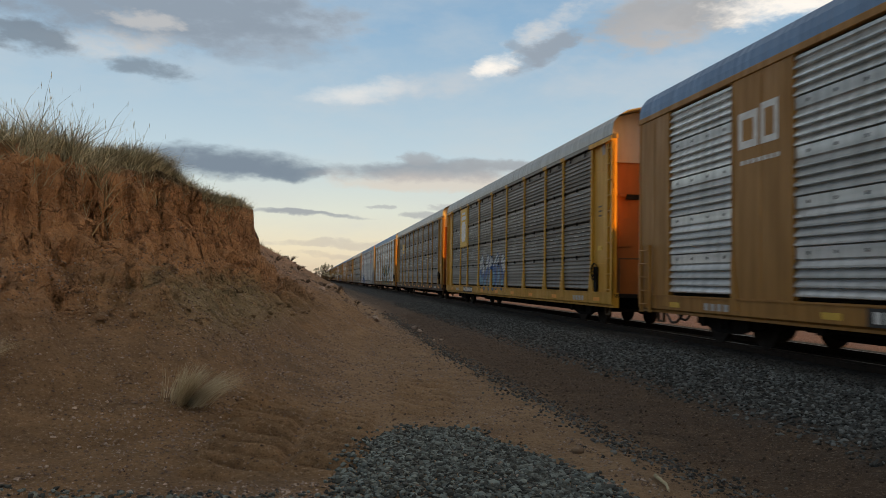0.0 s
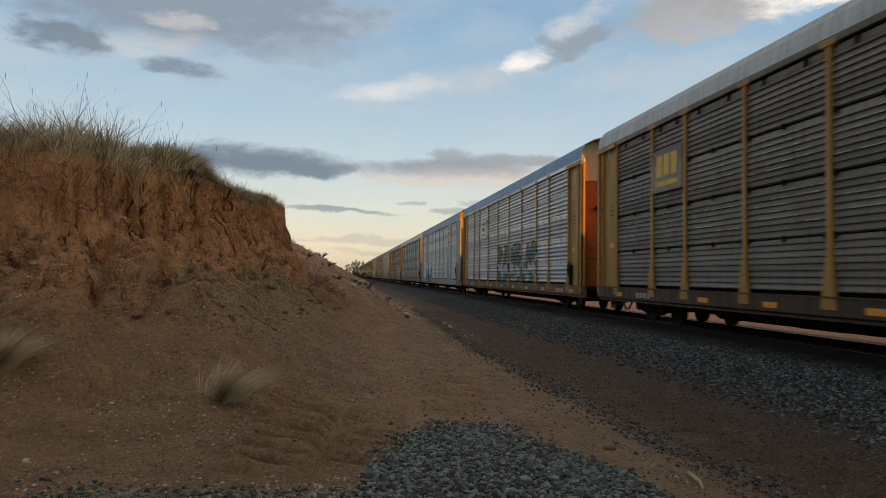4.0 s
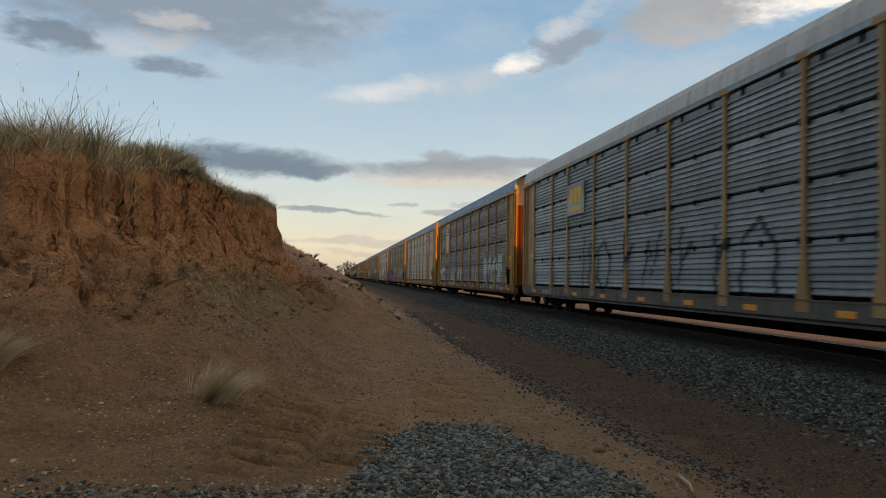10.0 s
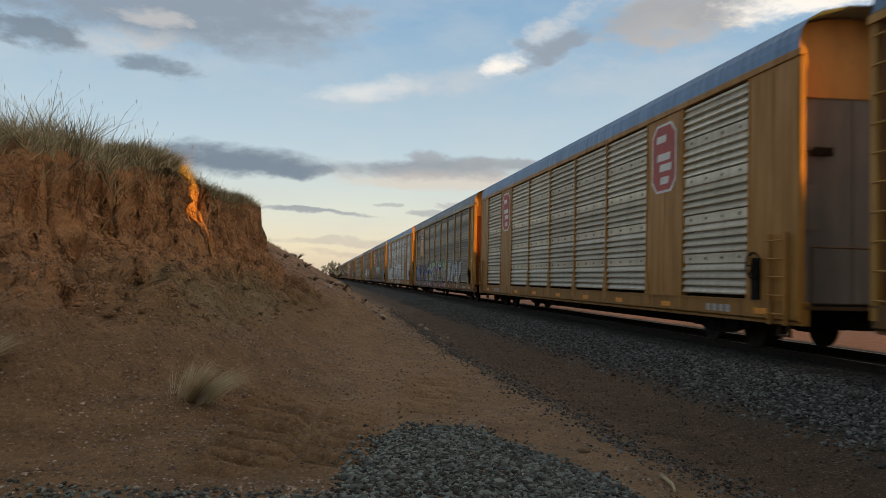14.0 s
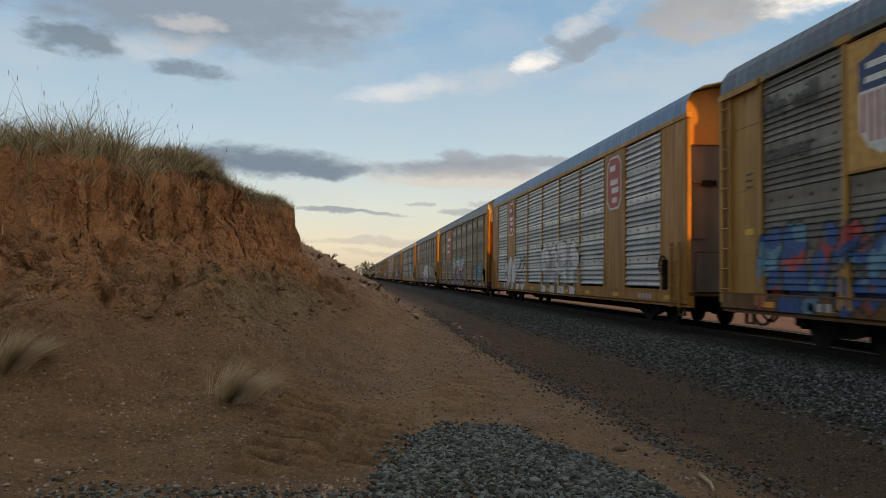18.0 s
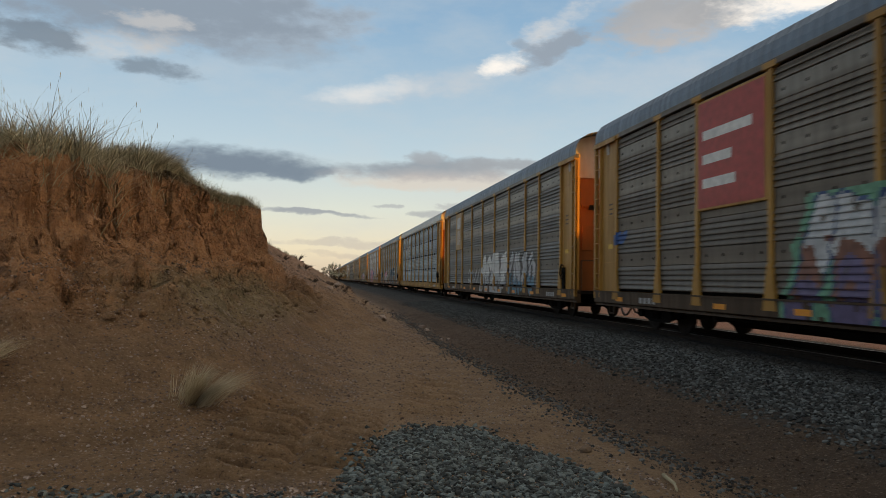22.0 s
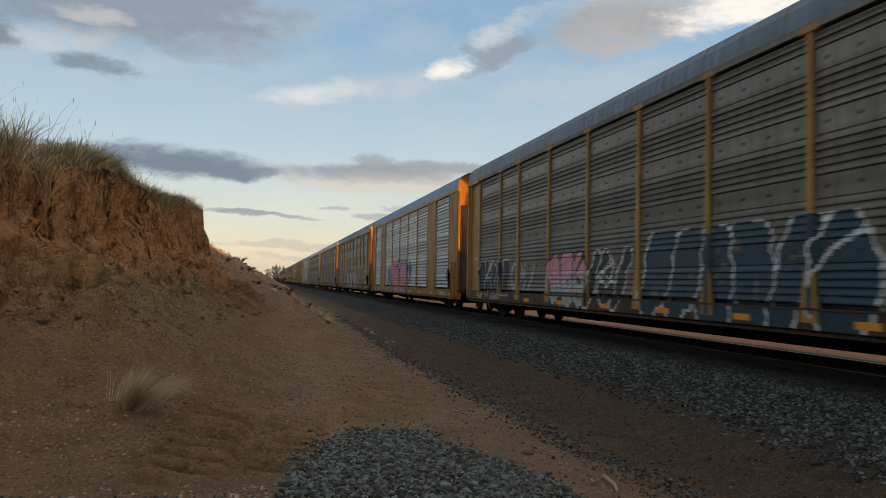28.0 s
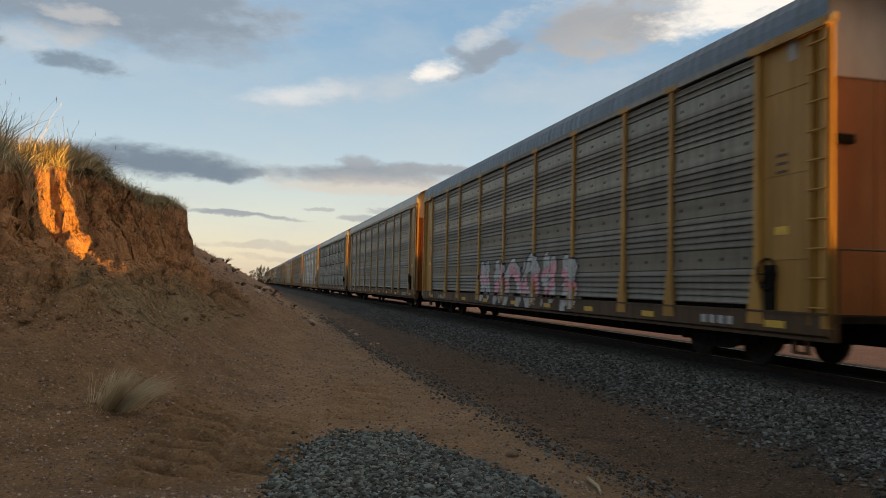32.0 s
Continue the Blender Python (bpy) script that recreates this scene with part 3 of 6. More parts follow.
        lug = np.interp(saw, [0, 0.18, 0.40, 0.56, 0.74, 0.88, 1.0], [-0.45, 0.25, 0.42, 0.30, -0.75, -0.9, -0.45])
        z = z + mask * deep * lug * (0.8 + 0.8 * np.clip(wave(x, y, 0.4, 63, 2) + 0.3, 0, 1))
    far = np.clip((np.hypot(x, y) - 900) / 600, 0, 1)
    return z * (1 - far) - 2.5 * far


SHADE_BERM = 2.3


def lumps(x, y, z, scale, seed, octaves=2):
    """Smooth value noise in space, about -0.5 to 0.5."""
    out, amp = np.zeros(x.shape), 1.0
    for o in range(octaves):
        q = [a / scale * 2 ** o + 5.7 * seed for a in (x, y, z)]
        c = [np.floor(a) for a in q]
        t = [(a - b) ** 2 * (3 - 2 * (a - b)) for a, b in zip(q, c)]
        total = 0
        for i in (0, 1):
            for j in (0, 1):
                for k in (0, 1):
                    h = np.sin((c[0] + i) * 127.1 + (c[1] + j) * 311.7 + (c[2] + k) * 74.7 + seed) * 43758.5453
                    w = (t[0] if i else 1 - t[0]) * (t[1] if j else 1 - t[1]) * (t[2] if k else 1 - t[2])
                    total = total + w * (h - np.floor(h))
        out += amp * (total - 0.5)
        amp *= 0.5
    return out


def steps(*runs):
    out = []
    for a, b, s in runs:
        out += list(np.arange(a, b - 1e-6, s))
    return np.array(out + [runs[-1][1]])


def make_ground():
    gx = steps((-2500, -300, 220), (-300, -60, 30), (-60, -12, 4), (-12, -6, 0.4), (-6, 2.4, 0.032), (2.4, 8, 0.12), (8, 16, 0.5), (16, 60, 1.5), (60, 300, 30), (300, 2500, 220))
    gy = steps((-2500, -300, 220), (-300, -60, 30), (-60, -6, 3), (-6, 2, 0.3), (2, 3, 0.1), (3, 5.4, 0.032), (5.4, 8.2, 0.016), (8.2, 20.5, 0.032), (20.5, 40, 0.2), (40, 90, 1.0), (90, 300, 6), (300, 3000, 150))
    X, Y = np.meshgrid(gx, gy)
    # draw the rows together where the bank's face stands steep
    e = 0.05
    d = edge_distance(X, Y)
    ox, oy = edge_distance(X + e, Y) - d, edge_distance(X, Y + e) - d
    n = np.hypot(ox, oy) + 1e-9
    fade = np.clip((17.6 - Y) / 1.0, 0, 1) * np.clip((X + 8) / 2, 0, 1)
    draw = (np.interp(d, [-1e4, -0.7, -0.15, 0.95, 1.5, 1e4], [-1e4, -0.7, -0.04, 0.42, 1.5, 1e4]) - d) * fade
    X, Y = X + draw * ox / n, Y + draw * oy / n
    Z = ground_height(X, Y)
    # lumps and hollows on the steep face, pushed out sideways
    d = edge_distance(X, Y)
    face = np.clip((d + 0.05) / 0.15, 0, 1) * np.clip((1.7 - d) / 0.5, 0, 1) * np.clip((19.4 - Y) / 0.6, 0, 1) * np.clip((Z - 0.35) / 0.4, 0, 1) * np.clip((X + 9) / 2, 0, 1)
    push = face * (0.20 * lumps(X, Y, Z * 1.2, 0.55, 3) + 0.13 * lumps(X, Y, Z * 1.5, 0.15, 8) + 0.07 * lumps(X, Y, Z, 0.06, 15) - 0.16 * np.clip(0.1 - np.abs(lumps(X, Y, Z * 0.8, 0.5, 12)), 0, 1) * 6)
    X, Y = X + push * ox / n, Y + push * oy / n
    nx, ny = len(gx), len(gy)
    me = bpy.data.meshes.new("ground")
    idx = np.arange(nx * ny).reshape(ny, nx)
    quads = np.stack([idx[:-1, :-1], idx[:-1, 1:], idx[1:, 1:], idx[1:, :-1]], -1).reshape(-1, 4)
    me.vertices.add(nx * ny)
    me.vertices.foreach_set("co", np.stack([X, Y, Z], -1).ravel())
    me.loops.add(quads.size)
    me.loops.foreach_set("vertex_index", quads.ravel())
    me.polygons.add(len(quads))
    me.polygons.foreach_set("loop_start", np.arange(0, quads.size, 4))
    me.polygons.foreach_set("use_smooth", np.ones(len(quads), bool))
    me.update(calc_edges=True)
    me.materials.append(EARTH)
    return tagged(new("ground", me), "dry red earth with an eroded cut bank, dirt lane and ballast bed", "ground", kind="structure")


make_ground()

# ---------------------------------------------------------------- mesh tools


def raw(name, verts, faces, mats, index=None, smooth=False):
    me = bpy.data.meshes.new(name)
    me.from_pydata([tuple(v) for v in verts], [], [tuple(f) for f in faces])
    for m in (mats if isinstance(mats, (list, tuple)) else [mats]):
        me.materials.append(m)
    if index is not None:
        me.polygons.foreach_set("material_index", index)
    if smooth:
        me.polygons.foreach_set("use_smooth", [True] * len(me.polygons))
    me.update()
    return me


def box(bm, x0, y0, z0, x1, y1, z1, bevel=0.0):
    v = [bm.verts.new((x, y, z)) for x in (x0, x1) for y in (y0, y1) for z in (z0, z1)]
    fs = [bm.faces.new([v[i] for i in q]) for q in ((0, 1, 3, 2), (4, 6, 7, 5), (0, 4, 5, 1), (2, 3, 7, 6), (0, 2, 6, 4), (1, 5, 7, 3))]
    if bevel:
        bmesh.ops.bevel(bm, geom=list({e for f in fs for e in f.edges}), offset=bevel, segments=1, affect="EDGES")


def prism(bm, pts, axis, a, b):
    """A solid from an outline in the two other axes, drawn out along axis from a to b."""
    def at(p, q):
        c = list(p)
        c.insert(axis, q)
        return bm.verts.new(c)
    lo, hi = [at(p, a) for p in pts], [at(p, b) for p in pts]
    n = len(pts)
    bm.faces.new(lo[::-1])
    bm.faces.new(hi)
    for i in range(n):
        bm.faces.new((lo[i], lo[(i + 1) % n], hi[(i + 1) % n], hi[i]))


def tube(bm, a, b, r, n=6):
    a, b = Vector(a), Vector(b)
    q = (b - a).to_track_quat("Z", "Y")
    ring = [q @ Vector((r * math.cos(2 * math.pi * i / n), r * math.sin(2 * math.pi * i / n), 0)) for i in range(n)]
    lo, hi = [bm.verts.new(a + p) for p in ring], [bm.verts.new(b + p) for p in ring]
    for i in range(n):
        bm.faces.new((lo[i], lo[(i + 1) % n], hi[(i + 1) % n], hi[i]))
    bm.faces.new(lo[::-1])
    bm.faces.new(hi)


def disc(bm, c, axis, prof, n=20):
    """A turned solid round the x axis through c: prof is (offset, radius) pairs."""
    rings = [[bm.verts.new((c[0] + o, c[1] + r * math.cos(2 * math.pi * i / n), c[2] + r * math.sin(2 * math.pi * i / n))) for i in range(n)] for o, r in prof]
    for p, q in zip(rings, rings[1:]):
        for i in range(n):
            bm.faces.new((p[i], p[(i + 1) % n], q[(i + 1) % n], q[i]))
    bm.faces.new(rings[0][::-1])
    bm.faces.new(rings[-1])


def finish(name, bm):
    bmesh.ops.recalc_face_normals(bm, faces=bm.faces)
    me = bpy.data.meshes.new(name)
    bm.to_mesh(me)
    bm.free()
    me.materials.append(None)
    return me


SHARED = {}


def shared(key, build):
    """One mesh for all the alike parts of the train."""
    if key not in SHARED:
        bm = bmesh.new()
        build(bm)
        SHARED[key] = finish(key[0], bm)
    return SHARED[key]


def part(name, me, material, parent, label="", m=None):
    """Links a mesh as one part under a thing or a part."""
    ob = new(name, me)
    ob.parent = parent
    if m is not None:
        ob.matrix_basis = m
    if material is not None:
        ob.material_slots[0].link = "OBJECT"
        ob.material_slots[0].material = material
    if label:
        ob["label"] = label
    return ob

# ---------------------------------------------------------------- track


def make_track():
    def rail_shape(bm, y0, y1):
        prism(bm, [(-0.07, -0.18), (0.07, -0.18), (0.07, -0.165), (0.012, -0.14), (0.012, -0.045), (0.036, -0.035), (0.036, -0.006), (0.028, 0.0),
                   (-0.028, 0.0), (-0.036, -0.006), (-0.036, -0.035), (-0.012, -0.045), (-0.012, -0.14), (-0.07, -0.165)], 1, y0, y1)
    for x in (8.63, 10.07):
        bm = bmesh.new()
        rail_shape(bm, -600, 1500)
        me = finish("rail", bm)
        me.materials.clear()
        me.materials.append(RAIL_STEEL)
        me.materials.append(RAIL_HEAD)
        for p in me.polygons:
            p.material_index = 1 if p.center.z > -0.001 else 0
        ob = new("rail", me)
        ob.location.x = x
        tagged(ob, "brown steel rail with a worn bright head", "rail", "rails of the track", "structure")
    bm = bmesh.new()
    box(bm, 7.95, -0.11, -0.36, 10.75, 0.11, -0.175, 0.015)
    me = finish("railroad_tie", bm)
    me.materials[0] = TIE_WOOD
    for i in range(130):
        ob = new("railroad_tie", me)
        ob.location.y = -4 + 0.52 * i
        tagged(ob, "dark creosoted wooden tie under the rails", "railroad tie", "ties of the track", "structure")


make_track()

# ---------------------------------------------------------------- autorack cars

PITCH, HALF, SIDE = 28.5, 13.45, 1.5
FRONT = 19.1          # where the first coupling stands when the clip starts
SPEED = 12.785
PANEL_LO, PANEL_HI = 0.95, 5.04


def profile(style):
    """Heights and outward depths of a corrugated side sheet."""
    pts, z = [(PANEL_LO, -0.10), (PANEL_LO + 0.05, -0.10)], PANEL_LO + 0.055
    if style == "heavy":
        while z < PANEL_HI - 0.05:
            for _ in range(4):
                if z > PANEL_HI - 0.2:
                    break
                pts += [(z, -0.02), (z + 0.012, 0.05), (z + 0.045, 0.05), (z + 0.135, -0.01)]
                z += 0.155
            pts += [(z, 0.0), (z + 0.01, 0.025), (min(z + 0.20, PANEL_HI - 0.01), 0.025)]
            z += 0.215
    else:
        rows = 4 if style == "rows" else 1
        tall = (PANEL_HI - PANEL_LO) / rows
        for r in range(rows):
            z0, z1 = PANEL_LO + r * tall, PANEL_LO + (r + 1) * tall
            z = z0 + (0.055 if r == 0 else 0)
            n = 0
            while z < z1 - 0.10:
                if style != "rows" and n % 6 == 5:
                    pts += [(z, 0.0), (z + 0.01, 0.012), (z + 0.34, 0.012)]
                    z += 0.355
                else:
                    pts += [(z, -0.004), (z + 0.012, 0.030), (z + 0.035, 0.030), (z + 0.108, -0.002)]
                    z += 0.118
                n += 1
            if rows > 1 and r < rows - 1:
                pts += [(z1 - 0.050, 0.0), (z1 - 0.046, -0.09), (z1 - 0.012, -0.09), (z1 - 0.008, 0.0)]
    pts = [p for p in pts if p[0] <= PANEL_HI]
    pts.append((PANEL_HI, 0.0))
    return pts


PROFILES = {s: profile(s) for s in ("heavy", "fine", "rows")}
BASE_X = 1.43


def sheet(style, width):
    """A corrugated bay of the side wall, with its bolts."""
    key = ("side_panel", style, round(width, 3))
    if key not in SHARED:
        pts = PROFILES[style]
        verts, faces, idx = [], [], []
        for z, d in pts:
            verts += [(-BASE_X - d, -width / 2, z), (-BASE_X - d, width / 2, z)]
        for i in range(len(pts) - 1):
            a = 2 * i
            faces.append((a, a + 2, a + 3, a + 1))
            idx.append(1 if pts[i][1] < -0.05 and pts[i + 1][1] < -0.05 else 0)
        n = len(verts)
        verts += [(-BASE_X + 0.12, -width / 2, PANEL_LO), (-BASE_X + 0.12, width / 2, PANEL_LO), (-BASE_X + 0.12, -width / 2, PANEL_HI), (-BASE_X + 0.12, width / 2, PANEL_HI)]
        faces += [(n, n + 1, n + 3, n + 2), (0, 1, n + 1, n), (n - 2, n + 2, n + 3, n - 1)]
        idx += [0, 0, 0]
        for i in range(len(pts) - 1):
            if pts[i + 1][0] - pts[i][0] > 0.14:
                zc, x = (pts[i][0] + pts[i + 1][0]) / 2, -BASE_X - pts[i][1] - 0.012
                k = max(2, int(width / 0.62))
                for j in range(k):
                    y = -width / 2 + (j + 0.5) * width / k
                    s, b = 0.018, len(verts)
                    verts += [(x, y - s, zc - s), (x, y + s, zc - s), (x, y + s, zc + s), (x, y - s, zc + s)]
                    verts += [(x + 0.012, y - s - 0.01, zc - s - 0.01), (x + 0.012, y + s + 0.01, zc - s - 0.01), (x + 0.012, y + s + 0.01, zc + s + 0.01), (x + 0.012, y - s - 0.01, zc + s + 0.01)]
                    faces += [(b, b + 3, b + 2, b + 1), (b, b + 1, b + 5, b + 4), (b + 1, b + 2, b + 6, b + 5), (b + 2, b + 3, b + 7, b + 6), (b + 3, b, b + 4, b + 7)]
                    idx += [1] * 5
        if style == "rows":
            rg = np.random.RandomState(int(width * 100))
            tall = (PANEL_HI - PANEL_LO) / 4

            def plate(y, z, hy, hz, x, m):
                b = len(verts)
                verts.extend([(x, y - hy, z - hz), (x, y + hy, z - hz), (x, y + hy, z + hz), (x, y - hy, z + hz)])
                verts.extend([(x + 0.03, y - hy, z - hz), (x + 0.03, y + hy, z - hz), (x + 0.03, y + hy, z + hz), (x + 0.03, y - hy, z + hz)])
                faces.extend([(b, b + 3, b + 2, b + 1), (b, b + 1, b + 5, b + 4), (b + 1, b + 2, b + 6, b + 5), (b + 2, b + 3, b + 7, b + 6), (b + 3, b, b + 4, b + 7)])
                idx.extend([m] * 5)
            for r in (1, 2, 3):
                z = PANEL_LO + r * tall - 0.03
                for y in (-width / 2 + 0.14, 0.0, width / 2 - 0.14):
                    plate(y, z, 0.03, 0.062, -BASE_X - 0.048, 1)
            for y in (-width / 4, width / 4):
                plate(y, PANEL_HI - 0.06, 0.03, 0.07, -BASE_X - 0.05, 1)
            # rows of pale dots painted as light through vent holes in the middle tiers
            for r in (1, 2):
                for q in range(2, 8):
                    z = PANEL_LO + r * tall + q * 0.118 + 0.02
                    a = rg.uniform(-0.5, -0.1) * width
                    for y in np.arange(a + 0.15, min(a + width * rg.uniform(0.3, 0.7), width / 2 - 0.15), 0.075):
                        if rg.rand() < 0.7:
                            plate(y, z, 0.019, 0.009, -BASE_X - 0.042, 2)
        SHARED[key] = raw("side_panel", verts, faces, [PANEL_DARK, BLACK_STEEL, HOLE_LIGHT], idx)
    return SHARED[key]


def roof_mesh(bm):
    arc = [(-1.50, 5.16), (-1.50, 5.34), (-1.46, 5.52), (-1.33, 5.70), (-1.05, 5.86), (-0.55, 5.98), (0, 6.02)]
    arc += [(-x, z) for x, z in arc[-2::-1]]
    ys, k = [], 0
    y = -HALF + 0.10
    while y < HALF - 0.15:
        for o, d in ((0, 0), (0.03, 0.007), (0.12, 0.007), (0.15, 0)):
            ys.append((y + o, d))
        y += 0.30
    ys.append((HALF - 0.10, 0))
    rows = []
    for y, d in ys:
        rows.append([bm.verts.new((x * (1 + d / 1.6), y, z + d * (1 if z > 5.3 else 0))) for x, z in arc])
    for p, q in zip(rows, rows[1:]):
        for i in range(len(arc) - 1):
            bm.faces.new((p[i], p[i + 1], q[i + 1], q[i]))


def post_mesh(wide, foot):
    def build(bm):
        w = wide / 2
        box(bm, -1.50, -w, 0.90, -1.40, w, 5.14, 0.01)
        box(bm, -1.52, -w - 0.15, 5.05, -1.42, w + 0.15, 5.17, 0.008)
        if foot:
            prism(bm, [(-w - 0.15, 0.72), (w + 0.15, 0.72), (w + 0.005, 1.55), (-w - 0.005, 1.55)], 0, -1.512, -1.45)
    return build


def sill_mesh(bm):
    prism(bm, [(-1.50, 0.93), (-1.50, 0.62), (-1.44, 0.58), (-1.44, 0.53), (-1.30, 0.53), (-1.30, 0.93)], 1, -HALF + 0.1, HALF - 0.1)
    box(bm, -1.52, -HALF + 0.1, 0.905, -1.42, HALF - 0.1, 0.94)


def eave_mesh(bm):
    box(bm, -1.515, -HALF + 0.05, 5.07, -1.40, HALF - 0.05, 5.20, 0.01)


def back_side_mesh(bm):
    """The side away from the lane: sheet, posts and sill in one."""
    box(bm, 1.40, -HALF + 0.1, 0.55, 1.48, HALF - 0.1, 5.17)
    for i in range(11):
        y = -12.6 + 2.52 * i
        box(bm, 1.47, y - 0.06, 0.9, 1.53, y + 0.06, 5.15)


def deck_mesh(bm):
    box(bm, -1.42, -HALF + 0.1, 0.80, 1.42, HALF - 0.1, 0.90)
    prism(bm, [(-0.36, 0.85), (0.36, 0.85), (0.30, 0.45), (-0.30, 0.45)], 1, -HALF + 0.3, HALF - 0.3)
    # fish-bellied centre sill between the trucks
    prism(bm, [(-8.2, 0.5), (-7.4, 0.26), (7.4, 0.26), (8.2, 0.5)], 0, -0.42, 0.42)
    for y in (-6.6, -4.0, -1.4, 1.4, 4.0, 6.6):
        box(bm, -1.30, y - 0.09, 0.40, 1.30, y + 0.09, 0.82)
    box(bm, -1.15, -1.0, 0.34, -0.5, 0.6, 0.80, 0.04)
    tube(bm, (-0.9, 1.8, 0.50), (-0.9, 3.2, 0.50), 0.2, 10)
    tube(bm, (-1.1, -7.2, 0.46), (-1.1, 7.2, 0.46), 0.03, 6)


def truck_frame_mesh(bm):
    for s in (-1, 1):
        x = 1.02 * s
        prism(bm, [(-1.25, 0.36), (-1.25, 0.56), (-0.75, 0.62), (-0.35, 0.80), (0.35, 0.80), (0.75, 0.62), (1.25, 0.56), (1.25, 0.36), (0.9, 0.34), (0.4, 0.22), (-0.4, 0.22), (-0.9, 0.34)],
              0, x - 0.07, x + 0.07)
        for y in (-0.87, 0.87):
            tube(bm, (x - 0.12 * s, y, 0.42), (x + 0.16 * s, y, 0.42), 0.11, 10)
        for y in (-0.14, 0.14):
            tube(bm, (x + 0.06 * s, y, 0.3), (x + 0.06 * s, y, 0.68), 0.09, 8)
    box(bm, -1.15, -0.24, 0.42, 1.15, 0.24, 0.80, 0.03)


def wheelset_mesh(bm):
    for s in (-1, 1):
        disc(bm, (0.72 * s, 0, 0), 0, [(-0.06, 0.2), (-0.055, 0.34), (-0.06, 0.36), (-0.06, 0.44), (-0.03, 0.44), (-0.028, 0.415), (0.065, 0.405), (0.065, 0.34), (0.02, 0.32), (0.03, 0.12), (0.1, 0.11), (0.1, 0.02)])
    tube(bm, (-1.12, 0, 0), (1.12, 0, 0), 0.08, 10)


def ladder_mesh(lo, hi, n, w=0.24):
    def build(bm):
        for y in (-w, w):
            box(bm, -0.03, y - 0.03, lo, 0.03, y + 0.03, hi)
        for i in range(n):
            z = lo + (i + 0.6) * (hi - lo) / n
            tube(bm, (-0.05, -w - 0.01, z), (-0.05, w + 0.01, z), 0.016, 6)
    return build


def brake_wheel_mesh(bm):
    """A spoked hand wheel on a short shaft, with its chain housing below."""
    ring = [(-1.45, 0.24 * math.cos(a * math.pi / 7), 0.24 * math.sin(a * math.pi / 7)) for a in range(14)]
    for a, b in zip(ring, ring[1:] + ring[:1]):
        tube(bm, a, b, 0.018, 5)
    for a in ring[::3]:
        tube(bm, (-1.45, 0, 0), a, 0.012, 5)
    tube(bm, (-1.46, 0, 0), (-1.36, 0, 0), 0.05, 8)
    box(bm, -1.42, -0.12, -0.62, -1.36, 0.12, 0.14)


def corner_post_mesh(bm):
    prism(bm, [(-1.51, -0.05), (-1.51, 0.08), (-1.46, 0.08), (-1.43, 0.04), (-1.43, -0.05)], 2, 0.72, 5.12)


def slot_plate_mesh(bm):
    """The narrow sheet behind the ladder, past the slot at the door's edge."""
    box(bm, -1.38, 0.50, 0.86, -1.34, 0.80, 5.06)


def wide_slot_mesh(bm):
    box(bm, -1.415, 0.455, 0.86, -1.36, 0.80, 5.06)


def sheet_frame_mesh(bm):
    prism(bm, [(-1.44, 0.38), (-1.44, 0.45), (-1.36, 0.45), (-1.36, 0.38)], 2, 0.82, 5.08)
    # upper and lower stiffeners
    for z in (1.72, 3.02, 4.32):
        box(bm, -1.432, -0.72, z, -1.41, 0.38, z + 0.022)


def corner_sheet_mesh(bm):
    box(bm, -1.42, -0.82, 0.88, -1.36, 0.44, 5.06)


def canopy_mesh(bm):
    prism(bm, [(-1.56, 5.02), (-1.56, 5.14), (-1.36, 5.20), (-1.36, 5.08)], 1, -0.86, 0.86)


def end_door_mesh(bm, s=1):
    """A half of the radial end door, bowed outwards."""
    xs = [-1.27, -1.18, -0.98, -0.7, -0.35, -0.01]
    bow = [0.0, 0.05, 0.085, 0.115, 0.13, 0.135]
    tops = [4.55] * 6
    lo = [bm.verts.new((s * x, b, 0.88)) for x, b in zip(xs, bow)]
    hi = [bm.verts.new((s * x, b, t)) for x, b, t in zip(xs, bow, tops)]
    lo2 = [bm.verts.new((s * x, b - 0.06, 0.88)) for x, b in zip(xs, bow)]
    hi2 = [bm.verts.new((s * x, b - 0.06, t)) for x, b, t in zip(xs, bow, tops)]
    for i in range(5):
        bm.faces.new((lo[i], lo[i + 1], hi[i + 1], hi[i]))
        bm.faces.new((lo2[i], lo2[i + 1], hi2[i + 1], hi2[i]))
        bm.faces.new((hi[i], hi[i + 1], hi2[i + 1], hi2[i]))
        bm.faces.new((lo[i], lo[i + 1], lo2[i + 1], lo2[i]))
    bm.faces.new((lo[0], hi[0], hi2[0], lo2[0]))
    bm.faces.new((lo[5], hi[5], hi2[5], lo2[5]))
    box(bm, s * -1.0, 0.09, 2.2, s * -0.65, 0.14, 3.0)
    box(bm, s * -1.0, 0.08, 3.6, s * -0.35, 0.17, 3.66)
    tube(bm, (s * -1.12, 0.10, 1.3), (s * -1.12, 0.10, 4.4), 0.025)


def end_cap_mesh(bm):
    """The fixed sheet over the end doors, under the roof."""
    arc = [(-1.40, 4.55), (-1.46, 5.16), (-1.46, 5.34), (-1.42, 5.51), (-1.30, 5.68), (-1.03, 5.84), (-0.54, 5.96), (0, 6.0)]
    arc += [(-x, z) for x, z in arc[-2::-1]]
    prism(bm, arc, 1, -0.04, 0.16)


def coupler_mesh(bm):
    box(bm, -0.11, -0.1, 0.56, 0.11, 1.55, 0.78, 0.02)
    box(bm, -0.17, 1.45, 0.52, 0.17, 1.80, 0.82, 0.05)
    box(bm, -0.32, -0.3, 0.46, 0.32, 0.05, 0.84, 0.02)


